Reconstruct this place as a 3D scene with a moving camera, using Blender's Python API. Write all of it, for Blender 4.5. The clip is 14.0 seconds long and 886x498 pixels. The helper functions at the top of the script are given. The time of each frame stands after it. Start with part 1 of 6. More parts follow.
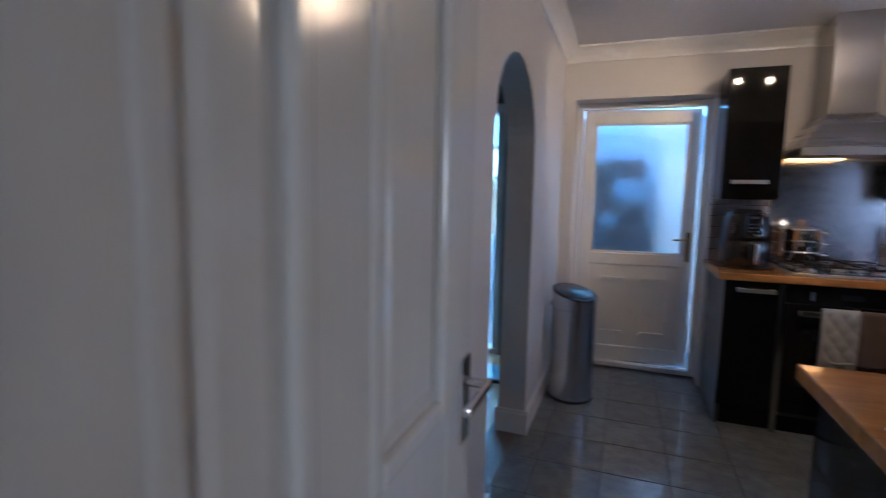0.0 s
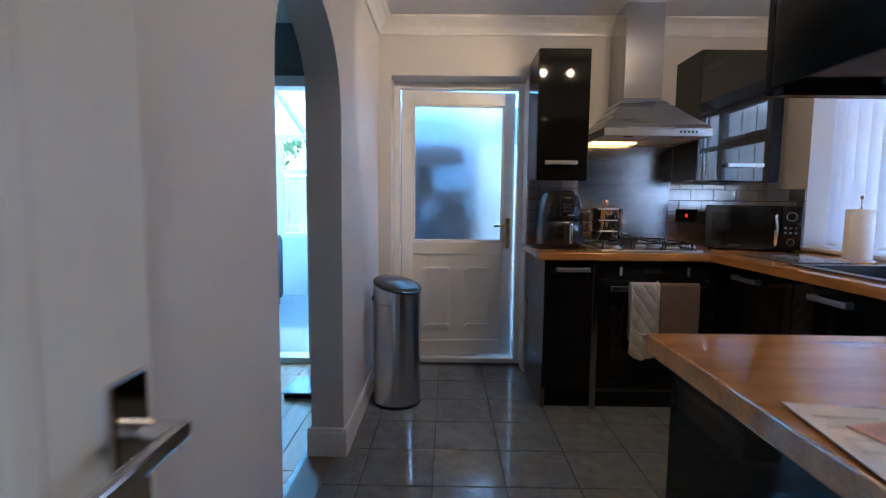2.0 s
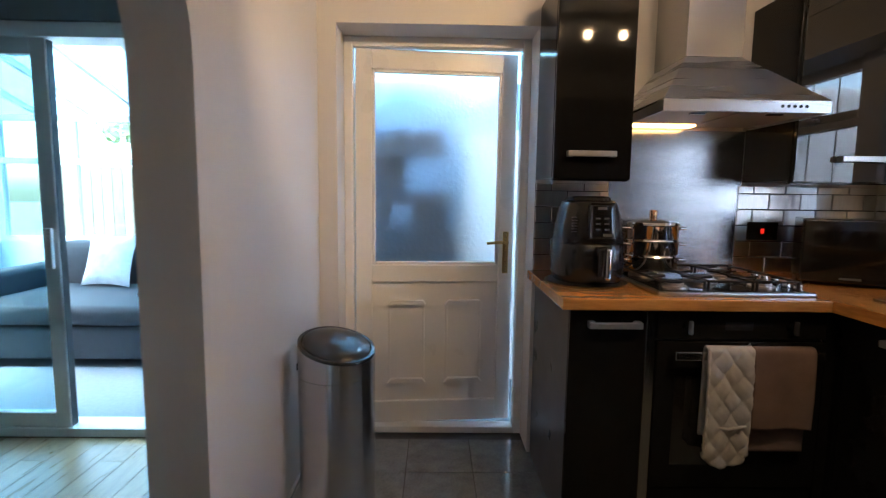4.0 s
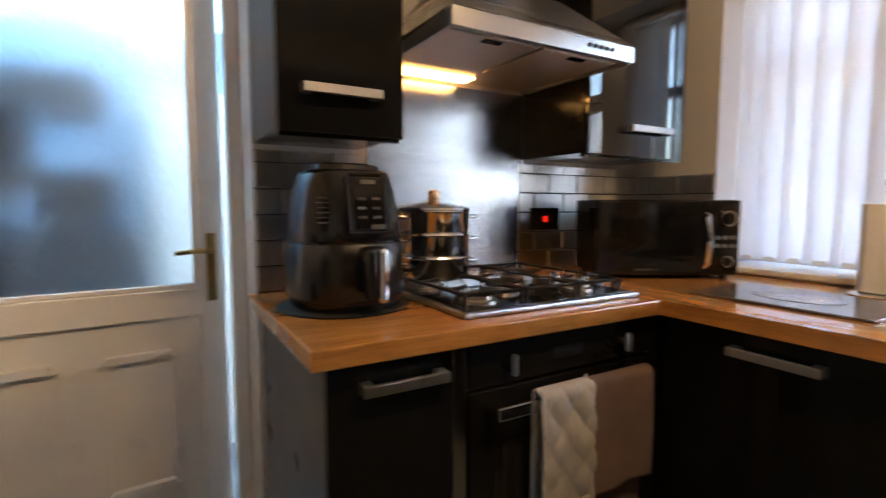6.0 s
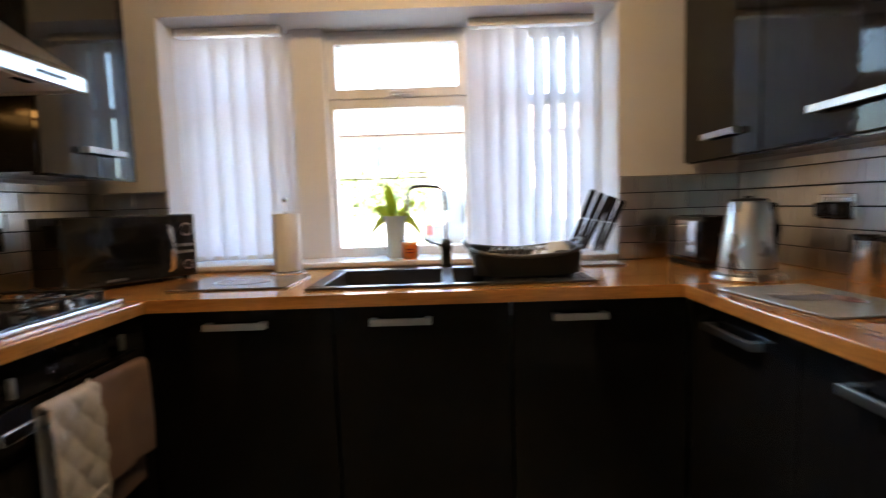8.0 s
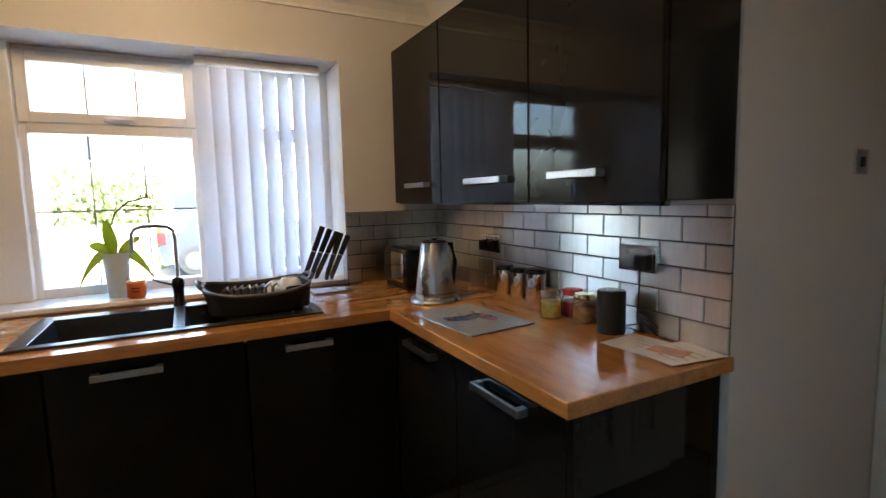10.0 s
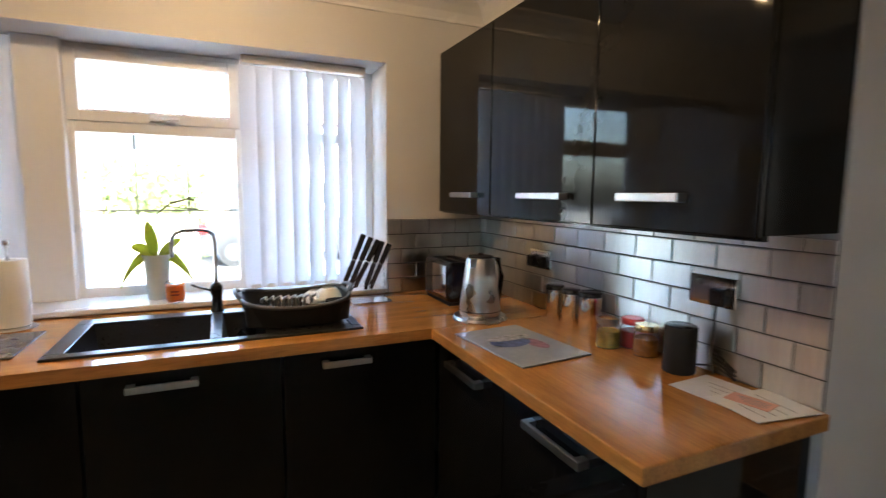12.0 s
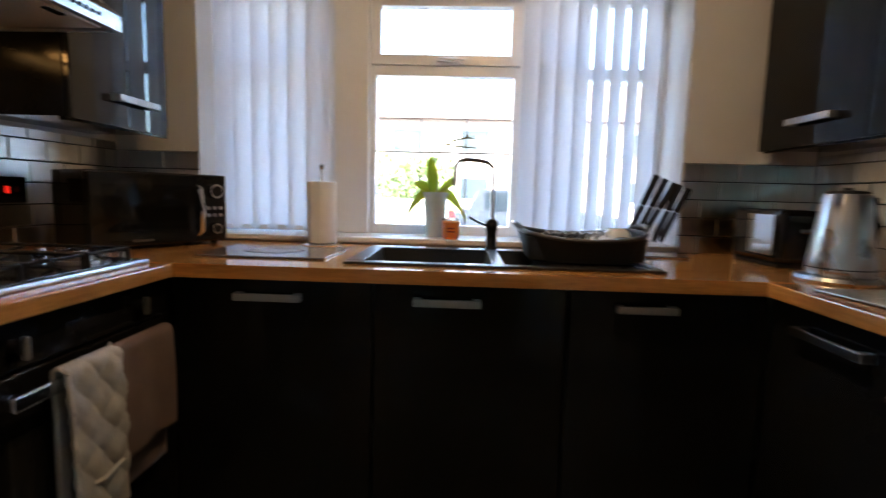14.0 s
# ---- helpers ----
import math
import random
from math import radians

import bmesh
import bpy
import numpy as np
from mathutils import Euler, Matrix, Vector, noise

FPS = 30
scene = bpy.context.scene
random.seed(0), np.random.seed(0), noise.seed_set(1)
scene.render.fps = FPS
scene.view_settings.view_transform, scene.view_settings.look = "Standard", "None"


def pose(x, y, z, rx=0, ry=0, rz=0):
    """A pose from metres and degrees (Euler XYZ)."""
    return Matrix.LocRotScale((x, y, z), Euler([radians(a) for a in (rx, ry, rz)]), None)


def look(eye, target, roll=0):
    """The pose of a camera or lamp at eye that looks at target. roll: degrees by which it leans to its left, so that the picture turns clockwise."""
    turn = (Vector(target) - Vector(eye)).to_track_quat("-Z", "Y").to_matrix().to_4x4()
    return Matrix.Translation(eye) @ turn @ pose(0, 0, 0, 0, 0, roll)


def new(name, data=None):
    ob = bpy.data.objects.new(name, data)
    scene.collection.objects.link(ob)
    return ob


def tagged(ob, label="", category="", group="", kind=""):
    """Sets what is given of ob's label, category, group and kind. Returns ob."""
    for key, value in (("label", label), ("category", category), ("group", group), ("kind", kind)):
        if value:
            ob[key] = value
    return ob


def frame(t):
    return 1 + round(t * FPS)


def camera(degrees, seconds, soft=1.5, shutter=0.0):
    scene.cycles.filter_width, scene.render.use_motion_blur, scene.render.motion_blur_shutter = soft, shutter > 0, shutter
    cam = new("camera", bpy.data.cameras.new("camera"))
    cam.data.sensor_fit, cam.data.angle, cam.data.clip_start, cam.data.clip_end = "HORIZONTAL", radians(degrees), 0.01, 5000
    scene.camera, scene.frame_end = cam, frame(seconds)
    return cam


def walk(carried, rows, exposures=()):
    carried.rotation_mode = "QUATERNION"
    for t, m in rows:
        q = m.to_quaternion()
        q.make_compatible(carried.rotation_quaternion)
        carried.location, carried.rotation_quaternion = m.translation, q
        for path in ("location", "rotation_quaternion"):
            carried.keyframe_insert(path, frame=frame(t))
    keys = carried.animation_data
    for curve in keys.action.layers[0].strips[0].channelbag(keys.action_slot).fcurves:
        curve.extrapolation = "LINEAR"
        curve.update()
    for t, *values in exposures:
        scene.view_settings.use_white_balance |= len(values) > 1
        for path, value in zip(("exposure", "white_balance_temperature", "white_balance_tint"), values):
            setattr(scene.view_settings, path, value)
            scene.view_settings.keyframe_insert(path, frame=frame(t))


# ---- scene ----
cam = camera(83.8, 14.0, soft=1.25, shutter=0.5)
PATH = [
    (0, (0.3, 0.388, 1.301), (-0.384, 2.255, 1.083), 1.1),
    (0.5, (0.298, 0.535, 1.19), (0.015, 2.506, 1.005), 0.8),
    (1, (0.282, 0.6, 1.099), (0.197, 2.59, 0.918), 0.7),
    (1.5, (0.267, 0.654, 1.111), (0.239, 2.646, 0.929), 0.8),
    (2, (0.309, 0.809, 1.162), (0.292, 2.8, 0.978), 0.6),
    (2.2, (0.328, 0.891, 1.179), (0.317, 2.883, 0.995), 0.6),
    (4.5, (0.413, 2.1, 1.244), (0.494, 4.086, 1.019), 1.0),
    (5, (0.507, 2.297, 1.219), (0.938, 4.238, 1.0), 0.5),
    (5.5, (0.575, 2.494, 1.17), (1.262, 4.361, 0.968), 0.5),
    (6, (0.595, 2.673, 1.15), (1.599, 4.394, 0.973), 0.1),
    (6.5, (0.571, 2.696, 1.151), (2.053, 4.027, 0.977), -0.7),
    (7, (0.488, 2.656, 1.146), (2.247, 3.594, 0.979), -1.0),
    (7.5, (0.369, 2.61, 1.154), (2.285, 3.155, 0.983), -1.3),
    (8, (0.222, 2.543, 1.169), (2.215, 2.56, 0.993), -1.9),
    (8.5, (0.127, 2.459, 1.189), (2.088, 2.115, 0.999), -1.9),
    (9, (0.016, 2.473, 1.205), (1.911, 1.865, 1.007), -1.2),
    (9.2, (-0.002, 2.464, 1.219), (1.87, 1.789, 1.017), -1.4),
    (11.3, (-0.087, 2.595, 1.513), (1.549, 1.463, 1.307), 0.0),
    (11.5, (-0.028, 2.592, 1.466), (1.649, 1.521, 1.265), 0.4),
    (12, (0.085, 2.505, 1.402), (1.903, 1.701, 1.179), 0.5),
    (12.5, (0.133, 2.47, 1.306), (2.043, 1.92, 1.09), 0.5),
    (13, (0.179, 2.479, 1.148), (2.127, 2.073, 0.942), 0.7),
    (13.5, (0.244, 2.535, 1.12), (2.218, 2.327, 0.874), 1.8),
    (14, (0.362, 2.661, 1.122), (2.348, 2.738, 0.898), 1.5),
]
walk(cam, [(t, look(eye, target, roll)) for t, eye, target, roll in PATH], exposures=[(0, 4.22, 4800, 8), (1.0, 4.68, 4850, 9), (1.5, 4.7, 4950, 6), (2.0, 4.53, 4950, 4), (4.5, 4.72, 6050, 4), (5.0, 4.55, 6150, 4), (5.5, 4.7, 6250, 4), (6.5, 5.1, 6800, 4), (7.0, 5.22, 6750, 4), (7.5, 5.0, 6550, 3), (9.0, 4.33, 6050, 0), (11.5, 4.95, 6200, 0), (12.5, 4.68, 5850, 0), (14, 4.32, 5850, 0)])

# ---- world and light ----
world = bpy.data.worlds.new("world")
scene.world = world
world.use_nodes = True
wn = world.node_tree.nodes
sky = wn.new("ShaderNodeTexSky")
sky.sky_type, sky.sun_disc = "NISHITA", False
sky.sun_elevation, sky.sun_rotation = radians(58), radians(-75)
sky.air_density, sky.dust_density = 1.0, 4.0
world.node_tree.links.new(sky.outputs[0], wn["Background"].inputs[0])
wn["Background"].inputs[1].default_value = 0.15


def lamp(name, kind, m, energy, colour, size=0.1, angle=None):
    data = bpy.data.lights.new(name, kind)
    data.energy, data.color = energy, colour
    if kind == "SUN":
        data.angle = radians(angle)
    elif kind == "AREA":
        data.size = size
    elif kind == "SPOT":
        data.spot_size, data.spot_blend, data.shadow_soft_size = radians(angle), 0.6, size
    else:
        data.shadow_soft_size = size
    ob = new(name, data)
    ob.matrix_world = m
    return ob


lamp("sun", "SUN", look((-5, 1, 8), (0, 2.4, 0)), 1.5, (1, 0.97, 0.93), angle=14)
WARM = (1.0, 0.62, 0.32)


# ---- materials ----
def mat(name, base, rough=0.5, metal=0.0, var=0.12, scale=6.0, bump=0.1, fine=60.0, stretch=(1, 1, 1), coat=0.0, rvar=0.08, spec=0.5, random=0.0, dist=0.002):
    """A surface with colour, gloss and relief that vary at two scales."""
    m = bpy.data.materials.new(name)
    m.use_nodes = True
    n, ln = m.node_tree.nodes, m.node_tree.links
    p = n["Principled BSDF"]
    p.inputs["Metallic"].default_value = metal
    p.inputs["Coat Weight"].default_value = coat
    p.inputs["Coat Roughness"].default_value = 0.05
    p.inputs["Specular IOR Level"].default_value = spec
    tc = n.new("ShaderNodeTexCoord")
    mp = n.new("ShaderNodeMapping")
    mp.inputs["Scale"].default_value = stretch
    ln.new(tc.outputs["Object"], mp.inputs["Vector"])
    vec = mp.outputs["Vector"]
    if random:
        oi = n.new("ShaderNodeObjectInfo")
        add = n.new("ShaderNodeVectorMath")
        sc = n.new("ShaderNodeMath")
        sc.operation = "MULTIPLY"
        sc.inputs[1].default_value = 37.0
        ln.new(oi.outputs["Random"], sc.inputs[0])
        ln.new(vec, add.inputs[0])
        ln.new(sc.outputs[0], add.inputs[1])
        vec = add.outputs[0]
    big, small = n.new("ShaderNodeTexNoise"), n.new("ShaderNodeTexNoise")
    for tex, s in ((big, scale), (small, fine)):
        tex.inputs["Scale"].default_value = s
        tex.inputs["Detail"].default_value = 4
        ln.new(vec, tex.inputs["Vector"])
    mixf = n.new("ShaderNodeMix")
    mixf.inputs[0].default_value = 0.4
    ln.new(big.outputs["Fac"], mixf.inputs[2])
    ln.new(small.outputs["Fac"], mixf.inputs[3])
    ramp = n.new("ShaderNodeValToRGB")
    lo, hi = [tuple(min(1, max(0, c * k)) for c in base) + (1,) for k in (1 - var, 1 + var)]
    ramp.color_ramp.elements[0].position, ramp.color_ramp.elements[1].position = 0.32, 0.68
    ramp.color_ramp.elements[0].color, ramp.color_ramp.elements[1].color = lo, hi
    ln.new(mixf.outputs[0], ramp.inputs[0])
    col = ramp.outputs[0]
    if random:
        hs = n.new("ShaderNodeHueSaturation")
        mr = n.new("ShaderNodeMapRange")
        mr.inputs[3].default_value, mr.inputs[4].default_value = 1 - random, 1 + random
        ln.new(oi.outputs["Random"], mr.inputs[0])
        ln.new(mr.outputs[0], hs.inputs["Value"])
        ln.new(col, hs.inputs["Color"])
        col = hs.outputs[0]
    ln.new(col, p.inputs["Base Color"])
    rr = n.new("ShaderNodeMapRange")
    rr.inputs[3].default_value, rr.inputs[4].default_value = max(0.0, rough - rvar), min(1.0, rough + rvar)
    ln.new(big.outputs["Fac"], rr.inputs[0])
    ln.new(rr.outputs[0], p.inputs["Roughness"])
    if bump:
        b = n.new("ShaderNodeBump")
        b.inputs["Strength"].default_value, b.inputs["Distance"].default_value = bump, dist
        ln.new(mixf.outputs[0], b.inputs["Height"])
        ln.new(b.outputs[0], p.inputs["Normal"])
    return m


def glow(name, colour, strength):
    m = bpy.data.materials.new(name)
    m.use_nodes = True
    p = m.node_tree.nodes["Principled BSDF"]
    p.inputs["Base Color"].default_value = (*colour, 1)
    p.inputs["Emission Color"].default_value = (*colour, 1)
    p.inputs["Emission Strength"].default_value = strength
    return m


def glass(name, colour=(1, 1, 1), rough=0.0, bump=0.0, scale=60.0, thin=True):
    m = bpy.data.materials.new(name)
    m.use_nodes = True
    n, ln = m.node_tree.nodes, m.node_tree.links
    p = n["Principled BSDF"]
    p.inputs["Base Color"].default_value = (*colour, 1)
    p.inputs["Roughness"].default_value = rough
    p.inputs["Transmission Weight"].default_value = 1.0
    p.inputs["IOR"].default_value = 1.45
    if bump:
        tex, b = n.new("ShaderNodeTexNoise"), n.new("ShaderNodeBump")
        tc = n.new("ShaderNodeTexCoord")
        tex.inputs["Scale"].default_value = scale
        b.inputs["Strength"].default_value, b.inputs["Distance"].default_value = bump, 0.004
        ln.new(tc.outputs["Object"], tex.inputs["Vector"])
        ln.new(tex.outputs["Fac"], b.inputs["Height"])
        ln.new(b.outputs[0], p.inputs["Normal"])
    return m


def sheer(name, colour, through_part=0.5):
    """Thin cloth or plastic that lets light through."""
    m = bpy.data.materials.new(name)
    m.use_nodes = True
    n, ln = m.node_tree.nodes, m.node_tree.links
    p, t, mix = n["Principled BSDF"], n.new("ShaderNodeBsdfTranslucent"), n.new("ShaderNodeMixShader")
    tex, ramp, tc = n.new("ShaderNodeTexNoise"), n.new("ShaderNodeValToRGB"), n.new("ShaderNodeTexCoord")
    tex.inputs["Scale"].default_value = 140
    ramp.color_ramp.elements[0].color = tuple(c * 0.92 for c in colour) + (1,)
    ramp.color_ramp.elements[1].color = (*colour, 1)
    ln.new(tc.outputs["Object"], tex.inputs["Vector"])
    ln.new(tex.outputs["Fac"], ramp.inputs[0])
    ln.new(ramp.outputs[0], p.inputs["Base Color"])
    ln.new(ramp.outputs[0], t.inputs["Color"])
    p.inputs["Roughness"].default_value = 0.7
    mix.inputs[0].default_value = through_part
    ln.new(p.outputs[0], mix.inputs[1])
    ln.new(t.outputs[0], mix.inputs[2])
    ln.new(mix.outputs[0], n["Material Output"].inputs["Surface"])
    return m


PAINT = mat("wall_paint", (0.60, 0.58, 0.565), 0.55, var=0.03, scale=2.5, bump=0.12, fine=180)
# teal grey dining walls, colour taken darker to cut light bounced onto the arch
PAINT_IN = mat("darkened_inner_wall", (0.17, 0.20, 0.21), 0.6, var=0.03, scale=2.5, bump=0.12, fine=180)
CEIL = mat("ceiling_plaster", (0.74, 0.73, 0.72), 0.8, var=0.04, scale=25, bump=0.8, fine=120, dist=0.006)
TRIM = mat("white_gloss_paint", (0.78, 0.77, 0.75), 0.25, var=0.03, scale=5, bump=0.1, fine=40)
DOORPAINT = mat("white_door_paint", (0.76, 0.74, 0.71), 0.15, var=0.03, scale=8, bump=0.6, fine=55, stretch=(1, 1.6, 0.16), dist=0.003)
UPVC = mat("white_upvc", (0.80, 0.80, 0.80), 0.3, var=0.02, scale=4, bump=0.02)
BLACK = mat("black_gloss_laminate", (0.0085, 0.0085, 0.009), 0.045, var=0.2, scale=3, bump=0.015, fine=25, rvar=0.02, spec=0.17)
BLACKEDGE = mat("black_edge", (0.008, 0.008, 0.009), 0.12, var=0.2, spec=0.22, bump=0.02)
CARCASS = mat("dark_carcass", (0.03, 0.03, 0.032), 0.45, var=0.2)
GREYSIDE = mat("grey_end_panel", (0.06, 0.06, 0.064), 0.3, var=0.03, bump=0.02)
STEEL = mat("brushed_steel", (0.52, 0.52, 0.53), 0.17, metal=1.0, var=0.03, scale=3, bump=0.0, fine=160, stretch=(1, 1, 6), rvar=0.03)
STEELH = mat("brushed_steel_across", (0.50, 0.50, 0.51), 0.28, metal=1.0, var=0.06, scale=2, bump=0.06, fine=160, stretch=(0.6, 0.6, 14))
CHROME = mat("chrome", (0.72, 0.72, 0.73), 0.09, metal=1.0, var=0.03, bump=0.01)
HANDLE = mat("satin_handle", (0.47, 0.47, 0.47), 0.34, metal=1.0, var=0.05, bump=0.03)
BRASS = mat("worn_brass", (0.62, 0.47, 0.22), 0.25, metal=1.0, var=0.1)
OAKTOP = mat("oiled_wood_worktop", (0.44, 0.198, 0.050), 0.155, var=0.34, scale=2.6, bump=0.03, fine=22, stretch=(7, 0.8, 7), coat=0.3)
OAKTOPX = mat("oiled_wood_worktop_along", (0.44, 0.198, 0.050), 0.155, var=0.34, scale=2.6, bump=0.03, fine=22, stretch=(0.8, 7, 7), coat=0.3)
FLOORTILE = mat("polished_grey_tile", (0.155, 0.165, 0.165), 0.09, var=0.28, scale=14, bump=0.02, fine=90, random=0.1, rvar=0.03, spec=0.6)
GROUT = mat("dark_grout", (0.05, 0.05, 0.05), 0.85, var=0.2, scale=30)
METRO = mat("pewter_metro_tile", (0.66, 0.65, 0.64), 0.31, metal=1.0, var=0.10, scale=5, bump=0.03, fine=40, stretch=(5, 0.5, 1), random=0.12, rvar=0.04, dist=0.0008)


def brushed(m, axis, amount, turn=0.0):
    """Gives a metal the drawn-out reflections of brushing, across the axis."""
    tree = m.node_tree
    tang = tree.nodes.new("ShaderNodeTangent")
    tang.direction_type, tang.axis = "RADIAL", axis
    p = tree.nodes["Principled BSDF"]
    tree.links.new(tang.outputs[0], p.inputs["Tangent"])
    p.inputs["Anisotropic"].default_value, p.inputs["Anisotropic Rotation"].default_value = amount, turn


brushed(METRO, "X", 0.85)
METROGROUT = mat("black_tile_grout", (0.035, 0.035, 0.035), 0.8)
PLANK = mat("laminate_plank", (0.46, 0.30, 0.16), 0.3, var=0.2, scale=4, bump=0.04, fine=30, stretch=(9, 1, 9), random=0.12)
HALLPLANK = mat("hall_plank", (0.50, 0.27, 0.11), 0.3, var=0.2, scale=4, bump=0.04, fine=30, stretch=(9, 1, 9), random=0.12)
BLIND = sheer("blind_fabric", (0.80, 0.81, 0.86), 0.4)
LEAD = mat("lead_strip", (0.22, 0.22, 0.23), 0.5)
KETTLE = mat("kettle_steel", (0.56, 0.55, 0.54), 0.3, metal=1.0, var=0.03, bump=0.0)
CLEAR = glass("clear_glass")
TINTED = glass("blue_tinted_glass", (0.42, 0.60, 0.66))
FROST = glass("frosted_glass", (0.93, 0.96, 1.0), 0.28, 0.5, 45)


# ---- building helpers ----
def thing(name, loc, label="", category="", group="", kind=""):
    ob = new(name)
    ob.location = loc
    ob.empty_display_size = 0.05
    return tagged(ob, label, category, group, kind)


def part(name, bm, material, parent=None, label="", smooth=False):
    me = bpy.data.meshes.new(name)
    bmesh.ops.recalc_face_normals(bm, faces=bm.faces)
    for f in bm.faces:
        f.smooth = smooth
    bm.to_mesh(me)
    bm.free()
    me.materials.append(material)
    ob = new(name, me)
    if parent is not None:
        ob.parent = parent
        if parent.type == "EMPTY":
            ob.matrix_parent_inverse = parent.matrix_basis.inverted()
    if smooth:
        mod = ob.modifiers.new("edges", "EDGE_SPLIT")
        mod.split_angle = radians(50)
    return tagged(ob, label) if label else ob


def solid(name, bm, material, label, category, group="", kind="", smooth=False):
    return tagged(part(name, bm, material, None, "", smooth), label, category, group, kind)


def box(x0, x1, y0, y1, z0, z1, bevel=0.0, bm=None, m=None):
    bm = bm or bmesh.new()
    g = bmesh.ops.create_cube(bm, size=1)
    vs = g["verts"]
    bmesh.ops.scale(bm, vec=(x1 - x0, y1 - y0, z1 - z0), verts=vs)
    bmesh.ops.translate(bm, vec=((x0 + x1) / 2, (y0 + y1) / 2, (z0 + z1) / 2), verts=vs)
    if bevel:
        es = list({e for v in vs for e in v.link_edges})
        r = bmesh.ops.bevel(bm, geom=es, offset=bevel, segments=2, affect="EDGES", profile=0.5)
        vs = list({v for f in r["faces"] for v in f.verts} | {v for v in vs if v.is_valid})
    if m is not None:
        bmesh.ops.transform(bm, matrix=m, verts=vs)
    return bm


def rod(p, q, r, r2=None, seg=16, bm=None, caps=True):
    """A round bar from p to q, tapered if r2 is given."""
    bm = bm or bmesh.new()
    p, q = Vector(p), Vector(q)
    d = q - p
    m = Matrix.Translation((p + q) / 2) @ d.to_track_quat("Z", "Y").to_matrix().to_4x4()
    bmesh.ops.create_cone(bm, cap_ends=caps, segments=seg, radius1=r, radius2=r if r2 is None else r2, depth=d.length, matrix=m)
    return bm


def lathe(profile, centre, seg=32, bm=None, sx=1.0, sy=1.0):
    """Turned shape from (radius, height) pairs."""
    bm = bm or bmesh.new()
    rings = []
    for r, z in profile:
        if r < 1e-5:
            rings.append([bm.verts.new((centre[0], centre[1], centre[2] + z))])
        else:
            rings.append([bm.verts.new((centre[0] + sx * r * math.cos(2 * math.pi * k / seg), centre[1] + sy * r * math.sin(2 * math.pi * k / seg), centre[2] + z)) for k in range(seg)])
    for a, b in zip(rings, rings[1:]):
        for k in range(seg):
            j = (k + 1) % seg
            if len(a) == 1 and len(b) == 1:
                continue
            if len(a) == 1:
                bm.faces.new((a[0], b[k], b[j]))
            elif len(b) == 1:
                bm.faces.new((a[k], a[j], b[0]))
            else:
                bm.faces.new((a[k], a[j], b[j], b[k]))
    return bm


def tube(points, r, seg=10, bm=None):
    """A bent round bar through points."""
    bm = bm or bmesh.new()
    pts = [Vector(p) for p in points]
    rings = []
    up = Vector((0.13, 0.27, 0.95)).normalized()
    for i, p in enumerate(pts):
        d = (pts[min(i + 1, len(pts) - 1)] - pts[max(i - 1, 0)]).normalized()
        a = d.cross(up).normalized()
        b = d.cross(a).normalized()
        rr = r[i] if isinstance(r, (list, tuple)) else r
        rings.append([bm.verts.new(p + rr * (math.cos(2 * math.pi * k / seg) * a + math.sin(2 * math.pi * k / seg) * b)) for k in range(seg)])
    for a, b in zip(rings, rings[1:]):
        for k in range(seg):
            bm.faces.new((a[k], a[(k + 1) % seg], b[(k + 1) % seg], b[k]))
    bm.faces.new(rings[0])
    bm.faces.new(rings[-1][::-1])
    return bm


def prism(poly, axis, lo, hi, bm=None, m=None):
    """A polygon pushed along an axis. poly: pairs in the other two axes, in order x, y, z."""
    bm = bm or bmesh.new()

    def put(u, v, w):
        return {"x": (w, u, v), "y": (u, w, v), "z": (u, v, w)}[axis]

    a = [bm.verts.new(put(u, v, lo)) for u, v in poly]
    b = [bm.verts.new(put(u, v, hi)) for u, v in poly]
    bm.faces.new(a)
    bm.faces.new(b[::-1])
    for k in range(len(poly)):
        j = (k + 1) % len(poly)
        bm.faces.new((a[k], a[j], b[j], b[k]))
    if m is not None:
        bmesh.ops.transform(bm, matrix=m, verts=a + b)
    return bm


def frame_bm(axis, at0, at1, u0, u1, v0, v1, w, bm=None, bevel=0.004):
    """A four-sided frame in a wall across the axis x or y, u along the wall, v up."""
    bm = bm or bmesh.new()
    for a, b, c, d in ((u0, u0 + w, v0, v1), (u1 - w, u1, v0, v1), (u0 + w, u1 - w, v0, v0 + w), (u0 + w, u1 - w, v1 - w, v1)):
        if axis == "x":
            box(at0, at1, a, b, c, d, bevel, bm)
        else:
            box(a, b, at0, at1, c, d, bevel, bm)
    return bm


# ---- the shell of the kitchen ----
XL, XW, YB, YS, CZ = -0.157, 2.448, 4.15, 1.234, 2.36
XE, YD, YR = 0.80, 0.48, 0.19
WY0, WY1 = 1.768, 3.788  # sides of the window recess

b = box(XL, -0.072, YB, 4.42, 0, CZ)
box(-0.072, 0.838, YB, 4.42, 2.0, CZ, 0, b)
box(0.838, 2.76, YB, 4.42, 0, CZ, 0, b)
solid("wall_north", b, PAINT, "pale grey painted plaster wall with a recessed back door", "wall", kind="structure")
b = box(XW, 2.76, 1.0, WY0, 0, CZ)
box(XW, 2.76, WY0, WY1, 0, 0.905, 0, b)
box(XW, 2.76, WY0, WY1, 2.025, CZ, 0, b)
box(XW, 2.76, WY1, YB, 0, CZ, 0, b)
solid("wall_east", b, PAINT, "pale grey painted wall with a wide recessed window", "wall", kind="structure")
b = box(0.735, XW, 1.03, YS, 0, CZ)
solid("wall_south", b, PAINT, "pale grey wall behind the tiled worktop, ending in a free edge", "wall", kind="structure")
b = box(XE, 2.76, YR, 1.03, 0, CZ)
